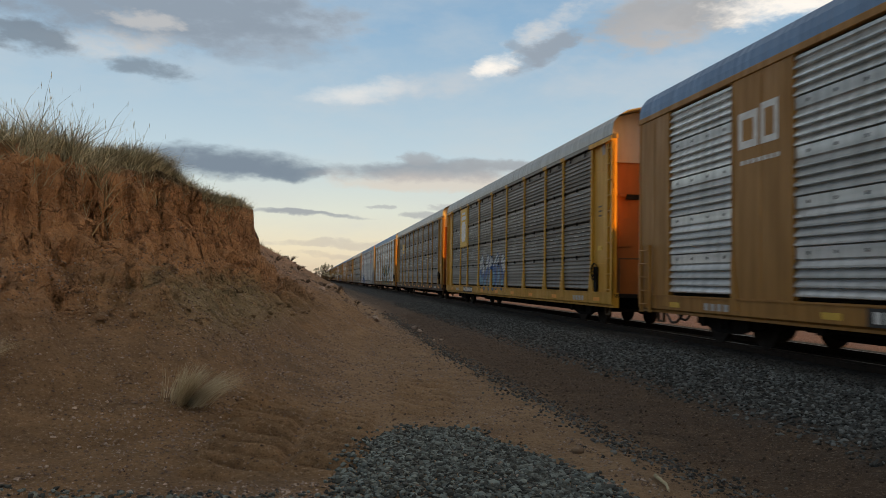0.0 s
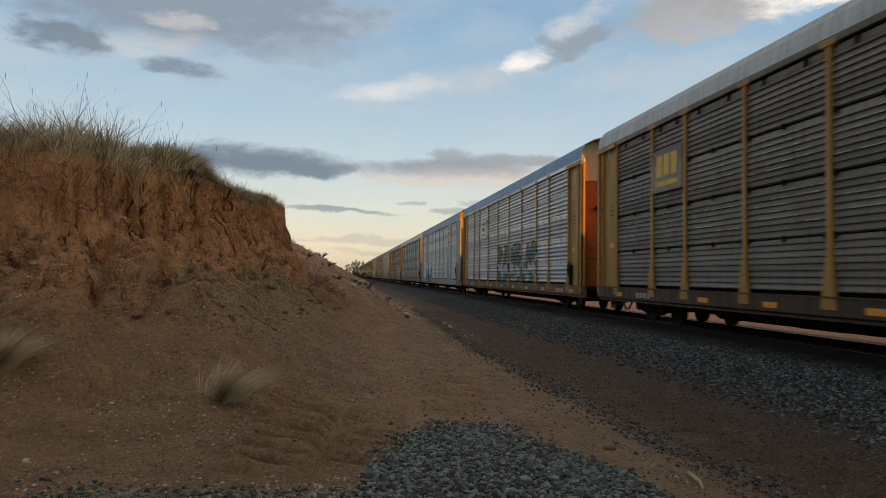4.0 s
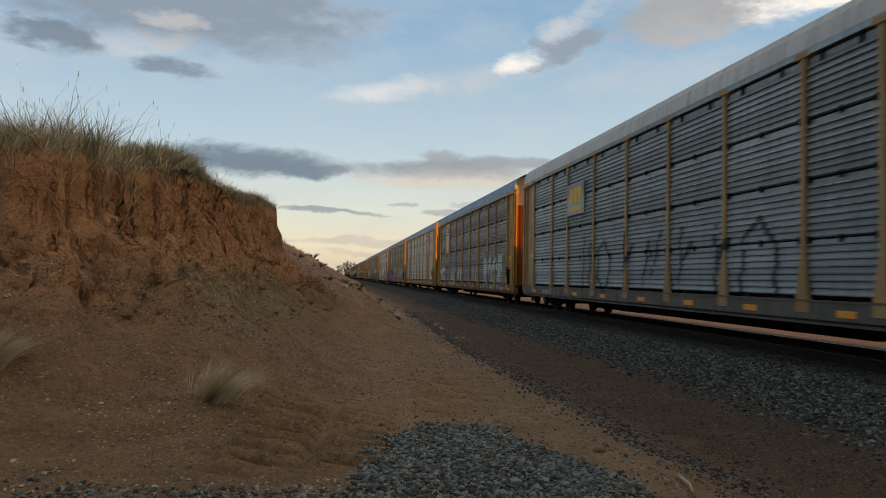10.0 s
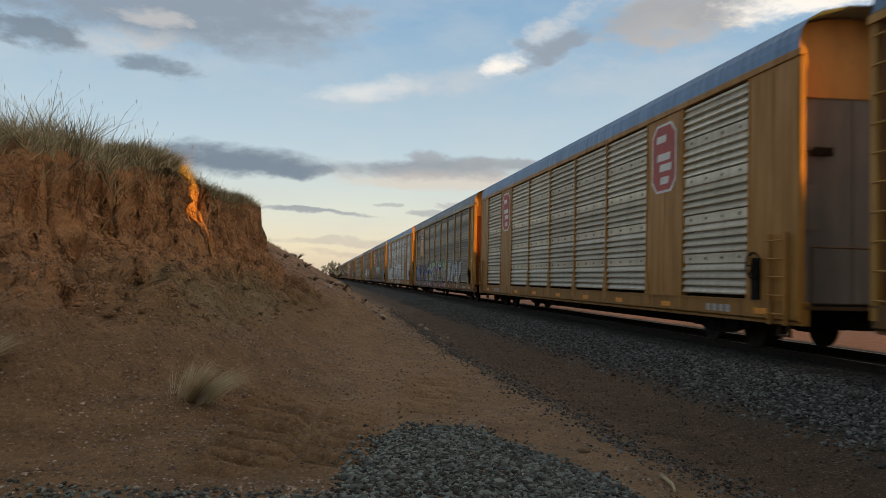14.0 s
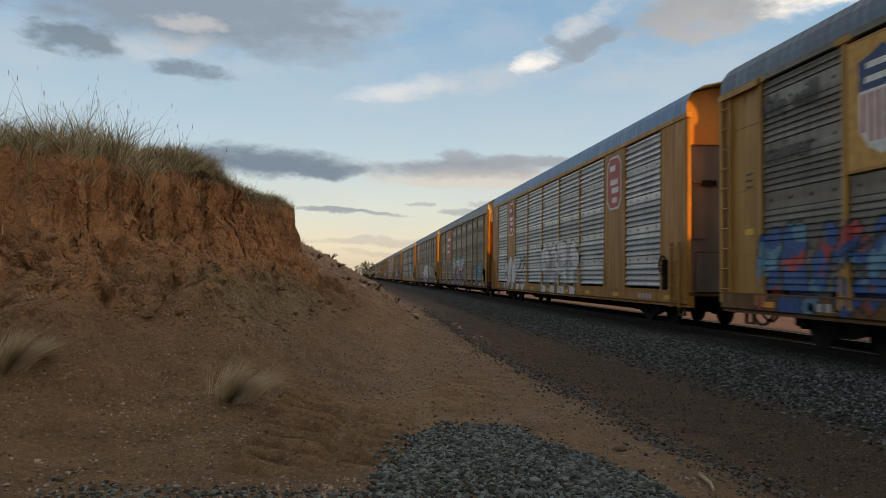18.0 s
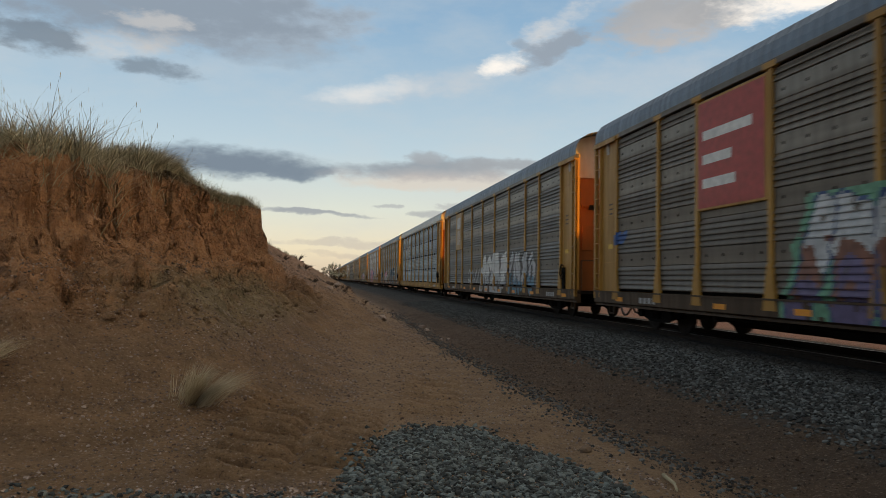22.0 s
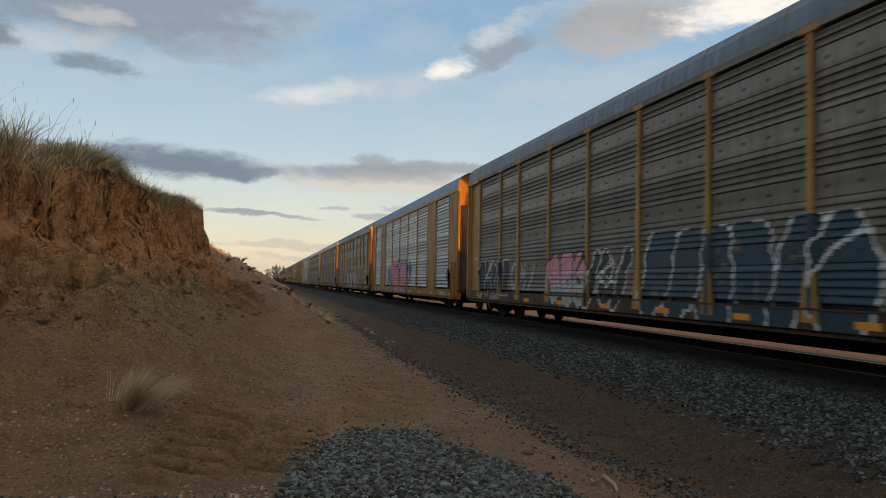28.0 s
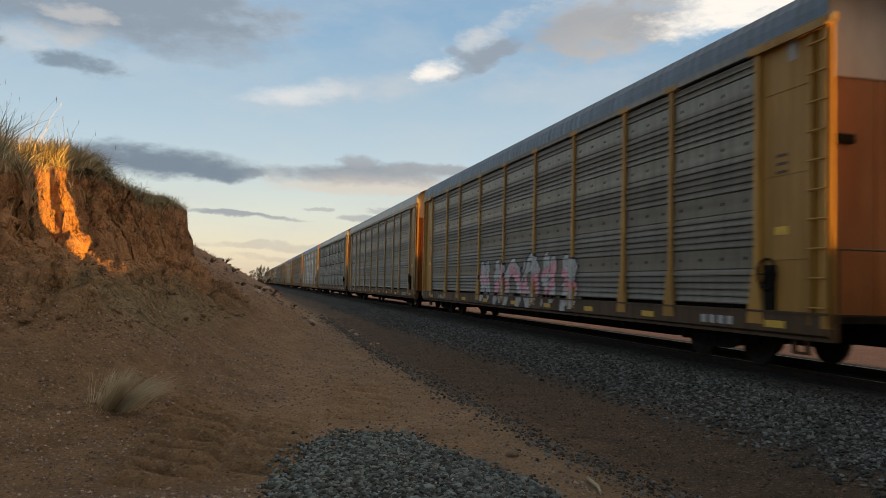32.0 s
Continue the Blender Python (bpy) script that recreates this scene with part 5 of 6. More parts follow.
PLATE_Y = 8.0
BAY_Y = 8.0
CARS = {
    0: (dict(wide_car(PANEL_SILVER, OCHRE, logos=[(PLATE_Y, "white_loop")]), mark=(4.6, 1.2)), "silver corrugated autorack car with rusty orange frame and white emblem"),
    1: (dict(post_car(PANEL_BROWN, "rows", YELLOW_BRIGHT, YELLOW_BRIGHT, logos=[(BAY_Y, "pale_shield")], graffiti=[(-1.2, 4.0, 0.98, 2.2, 5, [INK_SKY, INK_BLUE, INK_GREY], INK_NAVY, 0.22, 3)]), mark=(6.7, 2.4)),
        "brown slatted autorack car with bright yellow sill and blue graffiti"),
    2: (post_car(PANEL_BROWN, "rows", YELLOW, BROWN_SILL, logos=[(BAY_Y, "gold")]), "brown weathered autorack car with dull yellow posts"),
    3: (post_car(PANEL_SILVER, "heavy", YELLOW, OCHRE, ROOF_BLUE, logos=[(5.6, "small_box")], graffiti=[(-7.1, 1.5, 0.72, 2.5, 6, [INK_GREEN, INK_GREY, INK_GREEN], INK_BLACK, 0.34, 11)]),
        "pale corrugated autorack car with yellow posts and green graffiti"),
    4: (wide_car(PANEL_SILVER, SILVER_PAINT, logos=[(PLATE_Y, "octagon"), (-PLATE_Y, "octagon")], graffiti=[(4.3, 8.6, 0.78, 2.2, 5, [INK_BLUE, INK_SKY, INK_WHITE], INK_NAVY, 0.26, 8)]),
        "silver corrugated autorack car with red octagon emblems and blue graffiti"),
    5: (post_car(PANEL_BLUE, "rows", TAN, GREY_SILL, logos=[(6.0, "gold")], graffiti=[(-6.4, 5.9, 0.85, 2.5, 7, [INK_BLACK], None, 0.065, 21)]),
        "blue grey slatted autorack car with tan posts and black line graffiti"),
    6: (post_car(PANEL_BROWN, "rows", YELLOW, OCHRE, ROOF_BLUE, logos=[(BAY_Y, "shield")],
                 graffiti=[(9.2, 11.6, 1.0, 1.95, 3, [INK_GREY, INK_WHITE], None, 0.16, 31), (4.1, 6.8, 0.85, 2.05, 3, [INK_GREY, INK_DUST], None, 0.17, 32), (1.8, 3.5, 1.0, 1.95, 2, [INK_GREY], None, 0.14, 33),
                           (-3.9, -1.9, 1.0, 1.9, 2, [INK_GREY], None, 0.05, 34), (-10.6, -5.6, 0.80, 2.15, 4, [INK_DUST, INK_GREY], None, 0.24, 35)]),
        "dark brown autorack car with shield emblem and white graffiti"),
    7: (wide_car(PANEL_TAN, OCHRE, logos=[(PLATE_Y, "octagon"), (-PLATE_Y, "octagon")]), "tan corrugated autorack car with brown plates and red emblems"),
    8: (dict(post_car(PANEL_WARM, "fine", YELLOW, OCHRE, ROOF_SLATE, cap=YELLOW, logos=[(BAY_Y, "shield")],
                 graffiti=[(5.2, 11.8, 0.72, 2.1, 8, [INK_RED, INK_BLUE, INK_SKY, INK_BLUE], INK_BLACK, 0.24, 44), (-4.0, 5.0, 0.70, 2.3, 9, [INK_PINK, INK_BLUE, INK_GREY, INK_BLUE, INK_GREY, INK_LIME], INK_BLACK, 0.23, 42),
                           (-9.5, -4.4, 0.95, 2.1, 4, [INK_GREY, INK_GREY], INK_BLACK, 0.26, 43)]), words=[("We will", 10.75, 4.30, 0.62), ("deliver", 10.75, 3.40, 0.62)]), "dark grey autorack car with a long band of coloured graffiti"),
    9: (wide_car(PANEL_SILVER, OCHRE, frame=YELLOW, logos=[(PLATE_Y, "octagon"), (-PLATE_Y, "octagon")],
                 graffiti=[(4.7, 9.8, 0.72, 2.1, 5, [INK_WHITE], INK_BLACK, 0.27, 51), (-4.0, 1.8, 0.68, 2.35, 4, [INK_WHITE, INK_GREY, INK_WHITE], INK_BLACK, 0.40, 52)]),
        "silver corrugated autorack car with orange plates and white graffiti"),
    10: (post_car(PANEL_BROWN, "fine", YELLOW, BROWN_SILL, ROOF_SLATE, logos=[(5.6, "red_board")],
                  graffiti=[(-3.0, 3.6, 0.68, 2.4, 6, [INK_PURPLE, INK_RUST, INK_GREY], INK_NAVY, 0.36, 61, False, INK_MINT), (-11.8, -8.8, 0.85, 2.0, 3, [INK_SKY], INK_TEAL, 0.20, 62), (10.9, 12.0, 2.25, 2.45, 1, [INK_BLUE], None, 0.12, 63)]),
         "brown autorack car with a red sign board and purple graffiti"),
    11: (post_car(PANEL_DARK, "fine", YELLOW, BROWN_SILL, ROOF_SLATE, logos=[(BAY_Y, "faded")],
                  graffiti=[(-3.9, 1.9, 0.70, 2.15, 4, [INK_GREY, INK_WHITE], None, 0.38, 71), (-8.4, -4.3, 0.75, 2.2, 4, [INK_SKY, INK_GREY], INK_BLACK, 0.22, 72), (2.1, 5.2, 1.0, 1.75, 4, [INK_GREY], None, 0.05, 73)]),
         "dark grey autorack car with yellow posts and white graffiti"),
    12: (post_car(PANEL_BLUE, "rows", YELLOW, YELLOW, logos=[(5.6, "small_box")]), "blue grey slatted autorack car with yellow frame"),
    13: (post_car(PANEL_WARM, "fine", YELLOW, BROWN_SILL, ROOF_SLATE,
                  graffiti=[(-8.2, -1.7, 0.72, 2.1, 6, [INK_MIDNIGHT], INK_WHITE, 0.42, 86), (-0.9, 1.5, 0.80, 2.0, 3, [INK_BLACK], INK_WHITE, 0.22, 82), (1.4, 4.2, 0.85, 1.95, 3, [INK_GREY, INK_PINK], INK_BLACK, 0.30, 83),
                            (8.0, 11.6, 1.0, 1.9, 5, [INK_BLACK], INK_GREY, 0.24, 84), (5.2, 7.9, 1.0, 1.9, 3, [INK_GREY], None, 0.05, 85)]), "brown grey autorack car with navy bubble letter graffiti"),
    14: (wide_car(PANEL_SILVER, OCHRE, frame=YELLOW, logos=[(PLATE_Y, "dark_bars")],
                  graffiti=[(-1.0, 4.6, 0.70, 2.3, 6, [INK_PINK, INK_PINK], INK_NAVY, 0.32, 91), (4.2, 5.8, 0.75, 2.1, 2, [INK_SKY], None, 0.24, 92), (-2.6, -0.6, 0.70, 2.3, 2, [INK_SKY, INK_BLUE], None, 0.26, 93)]),
         "silver corrugated autorack car with rusty plates and pink graffiti"),
    15: (post_car(PANEL_WARM, "fine", YELLOW, BROWN_SILL, ROOF_SLATE, graffiti=[(-4.7, 4.1, 0.80, 2.0, 6, [INK_GREY, INK_PINK, INK_GREY], INK_BLACK, 0.26, 101)]), "brown grey autorack car with pale graffiti"),
}
REST = [
    (wide_car(PANEL_TAN, OCHRE), "tan corrugated autorack car with brown plates"),
    (post_car(PANEL_WARM, "fine", TAN), "grey brown autorack car with tan posts"),
    (post_car(PANEL_WARM, "rows", GREY_PAINT), "grey slatted autorack car with pale posts"),
    (wide_car(PANEL_SILVER, TAN), "silver corrugated autorack car with tan plates"),
    (post_car(PANEL_DARK, "fine", roof=ROOF_SLATE), "dark grey autorack car with yellow posts"),
]
TRAIN = []
for k in range(-2, 29):
    spec, label = CARS.get(k) or REST[k % 5]
    car = make_car(spec, k)
    tagged(car, label, "autorack car", "cars of the train")
    TRAIN.append((k, car))


# the train's lead over an even speed, metres
DRIFT = [(0.0, 0.30), (1.5, 0.36), (3.5, 0.12), (6.0, 0.09), (10.0, 0.15), (13.0, 0.18), (17.0, 0.34), (21.5, 0.34), (24.0, 0.29), (26.0, 0.12), (28.0, -0.02), (30.0, -0.25), (32.0, -0.31)]


def car_place(k, t, lead):
    return FRONT + PITCH * (k - 0.5) - SPEED * t + lead


# ---------------------------------------------------------------- stones

def ico():
    bm = bmesh.new()
    bmesh.ops.create_icosphere(bm, subdivisions=1, radius=1)
    v = np.array([q.co[:] for q in bm.verts])
    f = np.array([[q.index for q in p.verts] for p in bm.faces])
    bm.free()
    return v, f


def strew(name, x, y, size, mat, label, category, seed, sink=0.25, flat=0.7, coarse=False):
    """Many loose stones in one mesh."""
    rg = np.random.RandomState(seed)
    v, f = ico()
    if coarse:
        v = np.array([(1, 0, 0), (-1, 0, 0), (0, 1, 0), (0, -1, 0), (0, 0, 1), (0, 0, -1)], float)
        f = np.array([(0, 2, 4), (2, 1, 4), (1, 3, 4), (3, 0, 4), (2, 0, 5), (1, 2, 5), (3, 1, 5), (0, 3, 5)])
    n = len(x)
    z = ground_height(x, y)
    shape = v[None] * (1 + 0.85 * (rg.rand(n, len(v), 1) - 0.5))
    sc = np.stack([size * rg.uniform(0.8, 1.4, n), size * rg.uniform(0.7, 1.2, n), size * flat * rg.uniform(0.7, 1.2, n)], -1)
    shape = shape * sc[:, None]
    a, b = rg.uniform(0, 6.28, n), rg.uniform(-0.6, 0.6, n)
    ca, sa, cb, sb = np.cos(a), np.sin(a), np.cos(b), np.sin(b)
    X, Y, Zz = shape[..., 0], shape[..., 1], shape[..., 2]
    Y, Zz = Y * cb[:, None] - Zz * sb[:, None], Y * sb[:, None] + Zz * cb[:, None]
    X, Y = X * ca[:, None] - Y * sa[:, None], X * sa[:, None] + Y * ca[:, None]
    co = np.stack([X + x[:, None], Y + y[:, None], Zz + (z + sc[:, 2] * (1 - 2 * sink) * 0.9)[:, None]], -1)
    faces = (f[None] + (np.arange(n) * len(v))[:, None, None]).reshape(-1, 3)
    me = bpy.data.meshes.new(name)
    me.vertices.add(n * len(v))
    me.vertices.foreach_set("co", co.ravel())
    me.loops.add(faces.size)
    me.loops.foreach_set("vertex_index", faces.ravel())
    me.polygons.add(len(faces))
    me.polygons.foreach_set("loop_start", np.arange(0, faces.size, 3))
    me.polygons.foreach_set("use_smooth", np.zeros(len(faces), bool))
    me.update(calc_edges=True)
    me.materials.append(mat)
    return tagged(new(name, me), label, category, kind="stuff")


def scatter_stones():
    rg = np.random.RandomState(5)
    # ballast on the shoulder, thinning with distance
    n = 42000
    y = 4 + 46 * rg.rand(n) ** 1.6
    x = 4.75 + 3.4 * rg.rand(n) ** 0.85
    keep = rg.rand(n) < np.clip((x - 4.6) / 0.9, 0.12, 1)
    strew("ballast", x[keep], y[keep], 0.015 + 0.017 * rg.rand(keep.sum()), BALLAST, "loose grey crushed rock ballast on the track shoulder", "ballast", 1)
    # stones that rolled to the foot of the shoulder
    n = 3800
    y = 4 + 34 * rg.rand(n) ** 1.5
    x = 2.8 + np.clip((y - 18) * 0.033, 0, 0.6) + np.clip((10.5 - y) * 0.07, 0, 0.4) + 0.22 * rg.randn(n) + 0.25 * wave(y, y * 0, 1.3, 5, 2)
    strew("spilled_ballast", x, y, 0.009 + 0.013 * rg.rand(n), BALLAST, "scattered grey ballast stones along the lane's edge", "ballast", 2)
    # heap in the lane
    n = 15000
    a, r = rg.rand(n) * 6.283, np.sqrt(rg.rand(n)) * (1 + 0.06 * rg.randn(n))
    x, y = 1.15 + 1.0 * r * np.cos(a), 4.9 + 2.85 * r * np.sin(a)
    keep = y > 3.2
    strew("gravel_heap", x[keep], y[keep], 0.011 + 0.015 * rg.rand(keep.sum()) ** 1.5, PILE, "low heap of green grey crushed rock in the lane", "gravel", 3, 0.2)
    n = 420
    x = rg.uniform(-2.0, 0.25, n)
    y = 5.25 - 0.10 * x + 0.10 * rg.randn(n)
    strew("gravel_strip", x, y, 0.009 + 0.014 * rg.rand(n), PILE, "thin strip of crushed rock beside the heap", "gravel", 4)
    # pebbles on the scree and the lane
    n = 17000
    y = 3.5 + 26 * rg.rand(n) ** 1.5
    x = -5.5 + 9.5 * rg.rand(n)
    d = edge_distance(x, y)
    keep = (d > 0.7) & (x < 2.5 + np.clip((y - 18) * 0.033, 0, 0.6))
    strew("pebbles", x[keep], y[keep], 0.004 + 0.016 * rg.rand(keep.sum()) ** 3, PEBBLE, "pale pebbles strewn over the red scree", "pebbles", 6)
    n = 110000
    y = 3.5 + 22 * rg.rand(n) ** 1.5
    x = -5.5 + 9.5 * rg.rand(n)
    d = edge_distance(x, y)
    rut = (np.abs(x + 0.16 - 0.12 * (y - 6.5)) < 0.7) & (y > 5.7) & (y < 8.8)
    keep = (d > 0.25) & (~rut | (rg.rand(n) < 0.15)) & (x < 2.5 + np.clip((y - 18) * 0.033, 0, 0.6)) & (wave(x, y, 1.1, 27, 3) + 0.5 * rg.rand(n) > 0.0) & ((np.abs(x - 1.4 - 0.02 * (y - 6)) > 1.0) | (y > 17) | (rg.rand(n) < 0.2))
    strew("grit", x[keep], y[keep], 0.005 + 0.011 * rg.rand(keep.sum()) ** 2, PEBBLE, "fine gravel and grit on the red earth", "grit", 8, coarse=True)
    # dark crumbs in the ditch
    n = 15000
    y = 4 + 32 * rg.rand(n) ** 1.6
    x = 2.7 + 2.5 * rg.rand(n) + np.clip((y - 18) * 0.033, 0, 0.6)
    strew("ditch_grit", x, y, 0.005 + 0.016 * rg.rand(n) ** 3, DITCH_STONE, "dark crumbs of soil and stone in the ditch", "grit", 10, coarse=True)
    # rubble under the face
    n = 1400
    y = 8.6 + 10.5 * rg.rand(n)
    x = -6.5 + 6.5 * rg.rand(n)
    d = edge_distance(x, y)
    keep = (d > 0.3) & (d < 1.9)
    strew("rubble", x[keep], y[keep], 0.015 + 0.05 * rg.rand(keep.sum()) ** 3, EARTH, "crumbled earth lumps under the bank's face", "rubble", 9)
    n = 260
    y = 20 + 40 * rg.rand(n)
    x = -1.5 + 5 * rg.rand(n)
    strew("clods", x, y, 0.03 + 0.09 * rg.rand(n) ** 3, PEBBLE, "earth clods on the far scree slope", "clods", 7)


scatter_stones()

# ---------------------------------------------------------------- dry grass


def blades(name, roots, height, lean, mat, label, category, kind="stuff", width=0.006, seed=0, bend=0.5, heads=None, ob=None):
    """Thin tapered blades, each three sections long."""
    rg = np.random.RandomState(seed)
    n = len(roots)
    a = rg.uniform(0, 6.283, n)
    side = np.stack([np.cos(a), np.sin(a), np.zeros(n)], -1) * width
    up = np.array([0, 0, 1.0])
    pts = []
    for s, w in ((0, 1.0), (0.4, 0.85), (0.75, 0.55), (1.0, 0.08)):
        c = roots + up * (height * s * (1 - 0.25 * s * np.linalg.norm(lean, axis=1)))[:, None] + lean * (height * s ** (1 + bend))[:, None]
        pts += [c - side * w, c + side * w]
    co = np.stack(pts, 1)
    f = np.array([[0, 1, 3, 2], [2, 3, 5, 4], [4, 5, 7, 6]])
    faces = (f[None] + (np.arange(n) * 8)[:, None, None]).reshape(-1, 4)
    verts = co.reshape(-1, 3)
    if heads is not None:
        tip = co[:, 6:8].mean(1)[heads]
        m = len(tip)
        hs = np.stack([tip + [0, 0, 0.04], tip + side[heads] * 1.1 + [0, 0, -0.01], tip + [0, 0, -0.07], tip - side[heads] * 1.1 + [0, 0, -0.01]], 1).reshape(-1, 3)
        hf = np.array([[0, 1, 2, 3]])[None] + (np.arange(m) * 4)[:, None, None] + len(verts)
        verts, faces = np.concatenate([verts, hs]), np.concatenate([faces, hf.reshape(-1, 4)])
    me = bpy.data.meshes.new(name)
    me.vertices.add(len(verts))
    me.vertices.foreach_set("co", verts.ravel())
    me.loops.add(faces.size)
    me.loops.foreach_set("vertex_index", faces.ravel())
    me.polygons.add(len(faces))
    me.polygons.foreach_set("loop_start", np.arange(0, faces.size, 4))
    me.update(calc_edges=True)
    me.materials.append(mat)
    return tagged(new(name, me), label, category, kind=kind)


def on_ground(x, y):
    return np.stack([x, y, ground_height(x, y)], -1)


def plant_grass():
    rg = np.random.RandomState(12)
    # tussocks along the brink
    n = 6200
    x, y = rg.uniform(-10, -1.0, n), rg.uniform(8.2, 26, n)
    d = edge_distance(x, y)
    ok = (d < 0.03) & (d > -2.2) & (ground_height(x, y) > 2.32) & ((y < 18.0) | (rg.rand(n) < 0.3))
    bx, by = rg.uniform(-4.5, -1.0, 2600), rg.uniform(12.5, 18.6, 2600)
    bd = edge_distance(bx, by)
    brow = (bd < 0.03) & (bd > -0.9) & (ground_height(bx, by) > 2.35) & (rg.rand(2600) < 0.6)
    cx, cy = np.concatenate([x[ok], bx[brow]]), np.concatenate([y[ok], by[brow]])
    k = 30
    m = len(cx)
    px = (cx[:, None] + 0.065 * rg.randn(m, k)).ravel()
    py = (cy[:, None] + 0.065 * rg.randn(m, k)).ravel()
    tall = (np.clip((20.5 - cy) / 8, 0.60, 1.30)[:, None] * (0.16 + 0.36 * rg.rand(m, 1) ** 1.4) * rg.uniform(0.6, 1.15, (m, k))).ravel()
    way = np.repeat(0.55 * rg.randn(m, 2), k, 0)
    lean = np.stack([0.12 + way[:, 0] + 0.45 * rg.randn(m * k), way[:, 1] + 0.45 * rg.randn(m * k) - 0.2, np.zeros(m * k)], -1)
    half = rg.rand(m * k) < 0.55
    root = on_ground(px, py) - [0, 0, 0.02]
    blades("brink_grass", root[half], tall[half], lean[half], STRAW_GREY, "grey green dry grass along the brink of the bank", "grass", seed=1, width=0.0055)
    blades("straw_grass", root[~half], tall[~half], lean[~half], STRAW, "straw coloured dry grass along the brink of the bank", "grass", seed=2, width=0.005)
    # tall thin stalks with seed heads
    n = 640
    x, y = rg.uniform(-9, -1.6, n), rg.uniform(8.6, 17.5, n)
    d = edge_distance(x, y)
    ok = (d < -0.05) & (d > -2.2)
    root = on_ground(x[ok], y[ok])
    m = ok.sum()
    lean = np.stack([0.10 + 0.22 * rg.randn(m), 0.2 * rg.randn(m), np.zeros(m)], -1)
    blades("grass_stalks", root, rg.uniform(0.6, 1.15, m) * np.clip((21 - y[ok]) / 10, 0.5, 1), lean, STRAW_GREY, "tall thin dry stalks with seed heads on the bank", "grass", seed=3, width=0.0042, bend=1.2, heads=np.arange(m)[::1])
    # sparse weeds on the far crest and foot of the bank
    n = 2600
    x, y = rg.uniform(-4, 1.2, n), rg.uniform(19.5, 70, n)
    d = edge_distance(x, y)
    ok = (d < 0.7) & (d > -1.5)
    m = ok.sum()
    lean = np.stack([0.3 * rg.randn(m), 0.3 * rg.randn(m), np.zeros(m)], -1)
    blades("crest_grass", on_ground(x[ok], y[ok]), rg.uniform(0.15, 0.4, m), lean, STRAW, "sparse dry grass on the crest of the far slope", "grass", seed=4, width=0.012)


plant_grass()


def tussock(x, y, h, wide, seed, label):
    """A clump of fine dry bunch grass."""
    rg = np.random.RandomState(seed)
    n = 850
    a, r = rg.rand(n) * 6.283, np.abs(rg.randn(n)) * 0.08 * wide
    root = np.stack([r * np.cos(a), r * np.sin(a), np.zeros(n) - 0.03], -1)
    out = rg.uniform(0.1, 1.0, n) * wide
    lean = np.stack([np.cos(a) * out * 0.8 + 0.75, np.sin(a) * out * 0.8, np.zeros(n)], -1)
    ob = blades("bunch_grass", root, rg.uniform(0.45, 1.0, n) * h, lean, TUFT_STRAW, label, "grass clump", kind="", seed=seed, width=0.0026, bend=0.3)
    ob["group"] = "grass clumps on the scree"
    ob.location = (x, y, float(ground_height(np.array([x]), np.array([y]))[0]))


tussock(-1.12, 7.6, 0.46, 1.05, 1, "pale dry bunch grass clump on the scree")
tussock(-2.95, 7.25, 0.46, 0.8, 2, "pale dry bunch grass clump at the slope's foot")


def weed(x, y, h, seed):
    """A low dead weed on the far slope."""
    rg = np.random.RandomState(seed)
    n = 90
    a = rg.rand(n) * 6.283
    root = np.stack([0.05 * np.cos(a), 0.05 * np.sin(a), np.full(n, -0.03)], -1)
    lean = np.stack([np.cos(a), np.sin(a), np.zeros(n)], -1) * rg.uniform(0.2, 1.4, (n, 1))
    ob = blades("dead_weed", root, rg.uniform(0.5, 1.0, n) * h, lean, TWIG, "low dark dead weed on the scree slope", "weed", kind="", seed=seed, width=0.012, bend=0.2)
    ob["group"] = "weeds on the slope"
    ob.location = (x, y, float(ground_height(np.array([x]), np.array([y]))[0]))


for i, (wx, wy, wh) in enumerate(((-0.2, 21.5, 0.16), (0.25, 22.6, 0.14), (0.6, 23.0, 0.18), (0.4, 25.2, 0.2), (0.9, 25.8, 0.16), (1.3, 27.0, 0.2), (0.8, 29.5, 0.22), (1.5, 30.5, 0.18), (1.0, 33, 0.25), (1.9, 35, 0.2), (0.5, 38, 0.3),
                                  (1.4, 41, 0.25), (-0.6, 27, 0.3), (-1.4, 30, 0.35), (-1.0, 36, 0.35))):
    weed(wx, wy, wh, 200 + i)


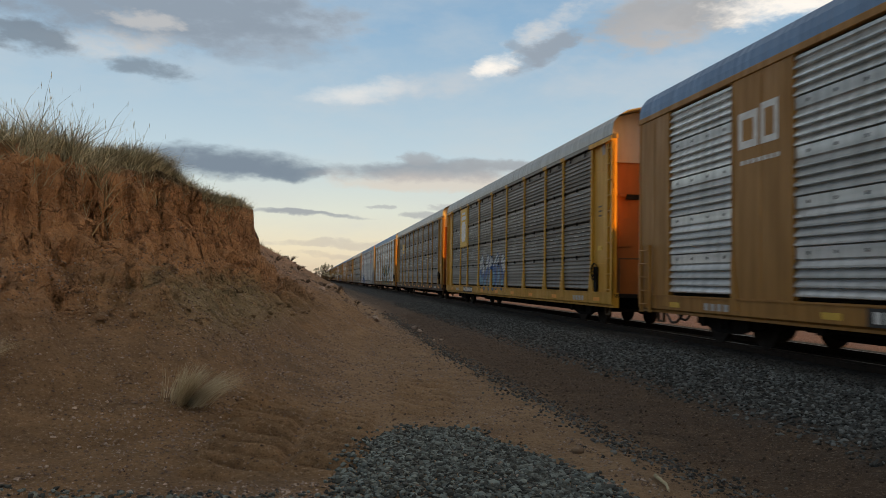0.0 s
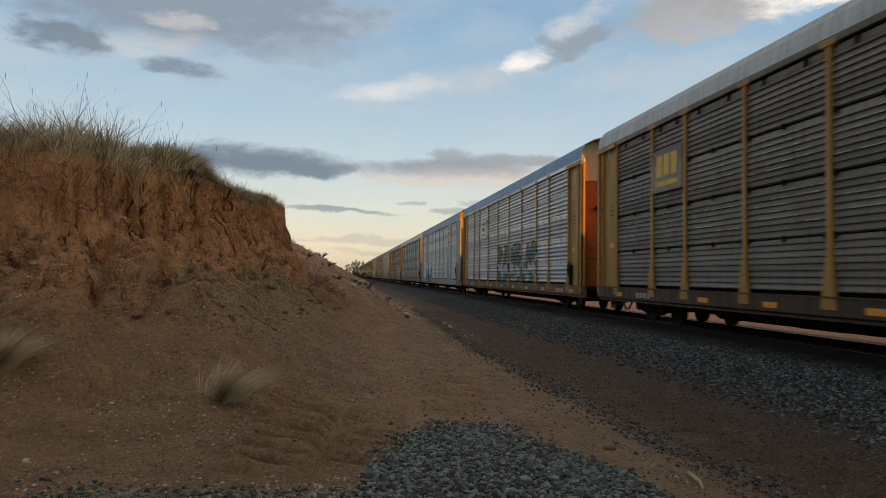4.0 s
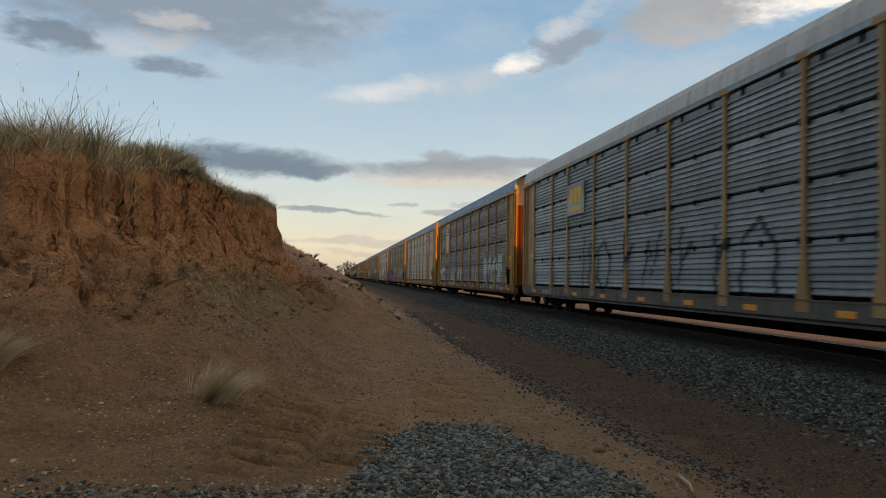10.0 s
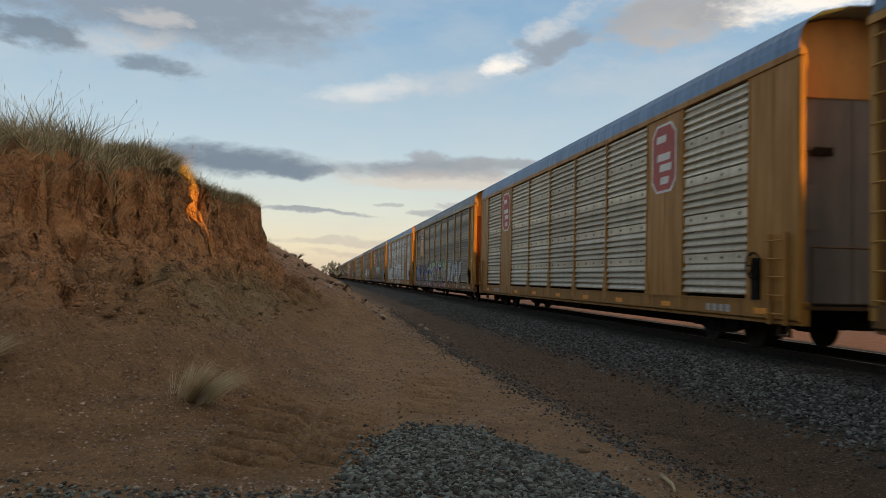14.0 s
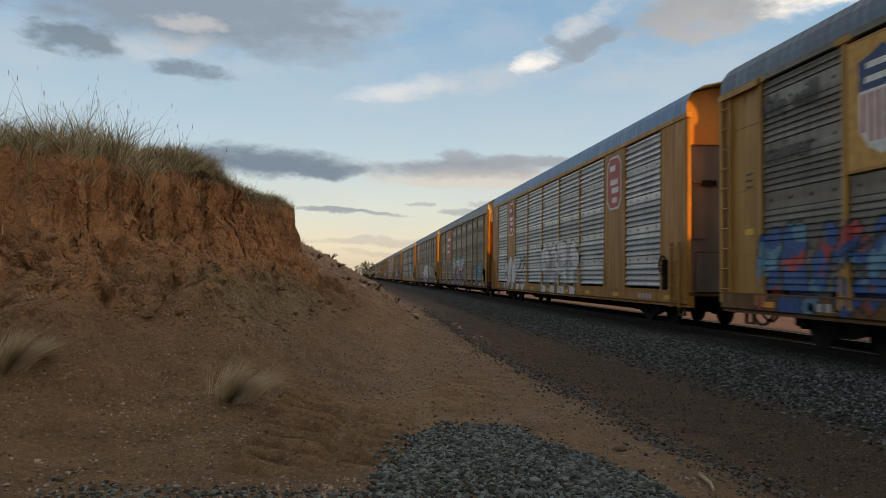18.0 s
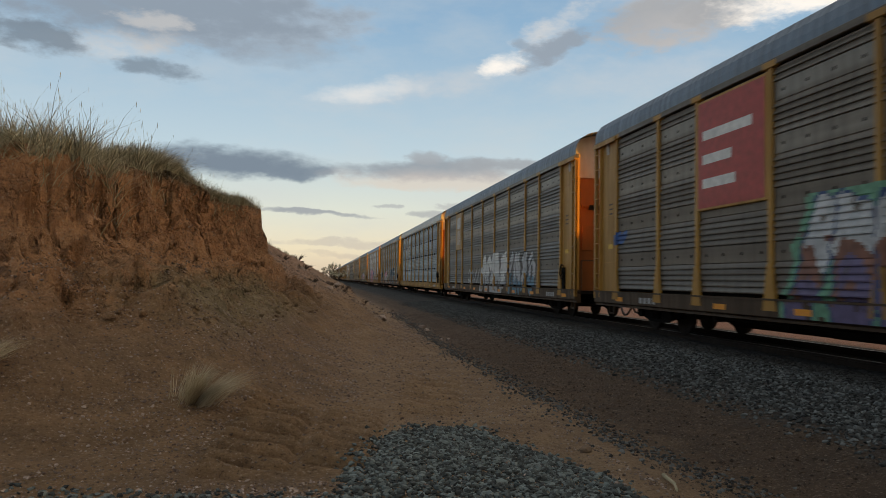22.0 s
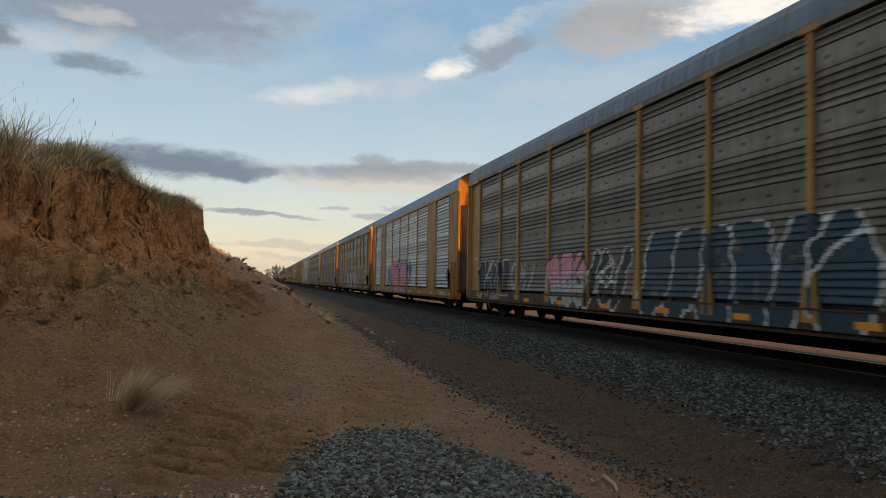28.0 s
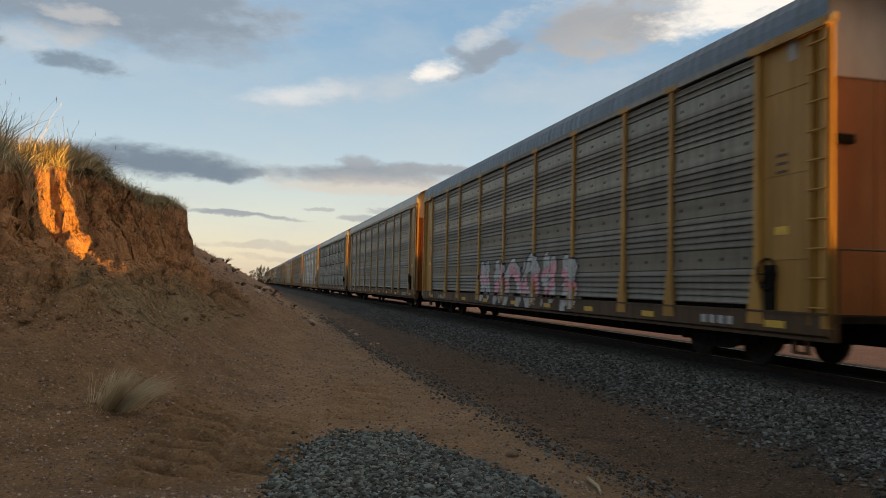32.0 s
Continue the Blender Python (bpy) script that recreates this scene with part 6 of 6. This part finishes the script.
def bush(x, y, h, seed):
    """A bare shrub: forked twigs with small seed heads."""
    rg = np.random.RandomState(seed)
    top = new("bare_shrub")
    bm, hb = bmesh.new(), bmesh.new()

    def grow(p, q, r, depth):
        tube(bm, p, q, r, 5)
        if depth == 0:
            bmesh.ops.create_icosphere(hb, subdivisions=1, radius=0.035, matrix=Matrix.Translation(q))
            return
        for _ in range(3):
            dirn = (q - p).normalized() + Vector((rg.randn() * 0.45, rg.randn() * 0.45, 0.25 * rg.rand()))
            grow(q, q + dirn.normalized() * (q - p).length * rg.uniform(0.6, 0.85), r * 0.6, depth - 1)
    for _ in range(17):
        a = rg.rand() * 6.283
        grow(Vector((0.1 * math.cos(a), 0.1 * math.sin(a), -0.05)), Vector((0.42 * rg.rand() * math.cos(a), 0.42 * rg.rand() * math.sin(a), h * (0.12 + 0.3 * rg.rand()))), 0.022, 3)
    for nm, b, mat in (("twigs", bm, TWIG), ("seed_heads", hb, STRAW_GREY)):
        piece = part(nm, finish(nm, b), mat, top)
        if nm == "seed_heads":
            tagged(piece, kind="stuff")
    top.location = (x, y, float(ground_height(np.array([x]), np.array([y]))[0]))
    tagged(top, "bare brown shrub with seed heads on the slope", "shrub")


bush(0.95, 58.0, 1.05, 6)


def loose_things():
    bm = bmesh.new()
    pts = [(0, 0, 0), (0.16, -0.03, 0.025), (0.34, -0.02, 0.02), (0.56, -0.07, 0.035)]
    for i, (a, b) in enumerate(zip(pts, pts[1:])):
        tube(bm, a, b, 0.016 - 0.003 * i, 6)
    me = finish("dry_stick", bm)
    me.materials[0] = STRAW
    ob = new("dry_stick", me)
    px, py = 2.58, 5.75
    ob.location, ob.rotation_euler = (px, py, float(ground_height(np.array([px]), np.array([py]))[0]) + 0.01), (0, 0, radians(-98))
    tagged(ob, "pale dry broken stick on the lane", "stick")
    bm = bmesh.new()
    bmesh.ops.create_icosphere(bm, subdivisions=2, radius=0.055)
    rg = np.random.RandomState(3)
    for v in bm.verts:
        v.co *= 1 + 0.25 * (rg.rand() - 0.5)
        v.co.z *= 0.65
    me = finish("rock", bm)
    me.materials[0] = DITCH_STONE
    ob = new("rock", me)
    px, py = 2.33, 6.8
    ob.location = (px, py, float(ground_height(np.array([px]), np.array([py]))[0]) + 0.02)
    tagged(ob, "small brown rock lying in the lane", "rock")


loose_things()


def motions():
    for k, car in TRAIN:
        walk(car, [(t, pose(9.35, car_place(k, t, lead), 0)) for t, lead in DRIFT])


motions()
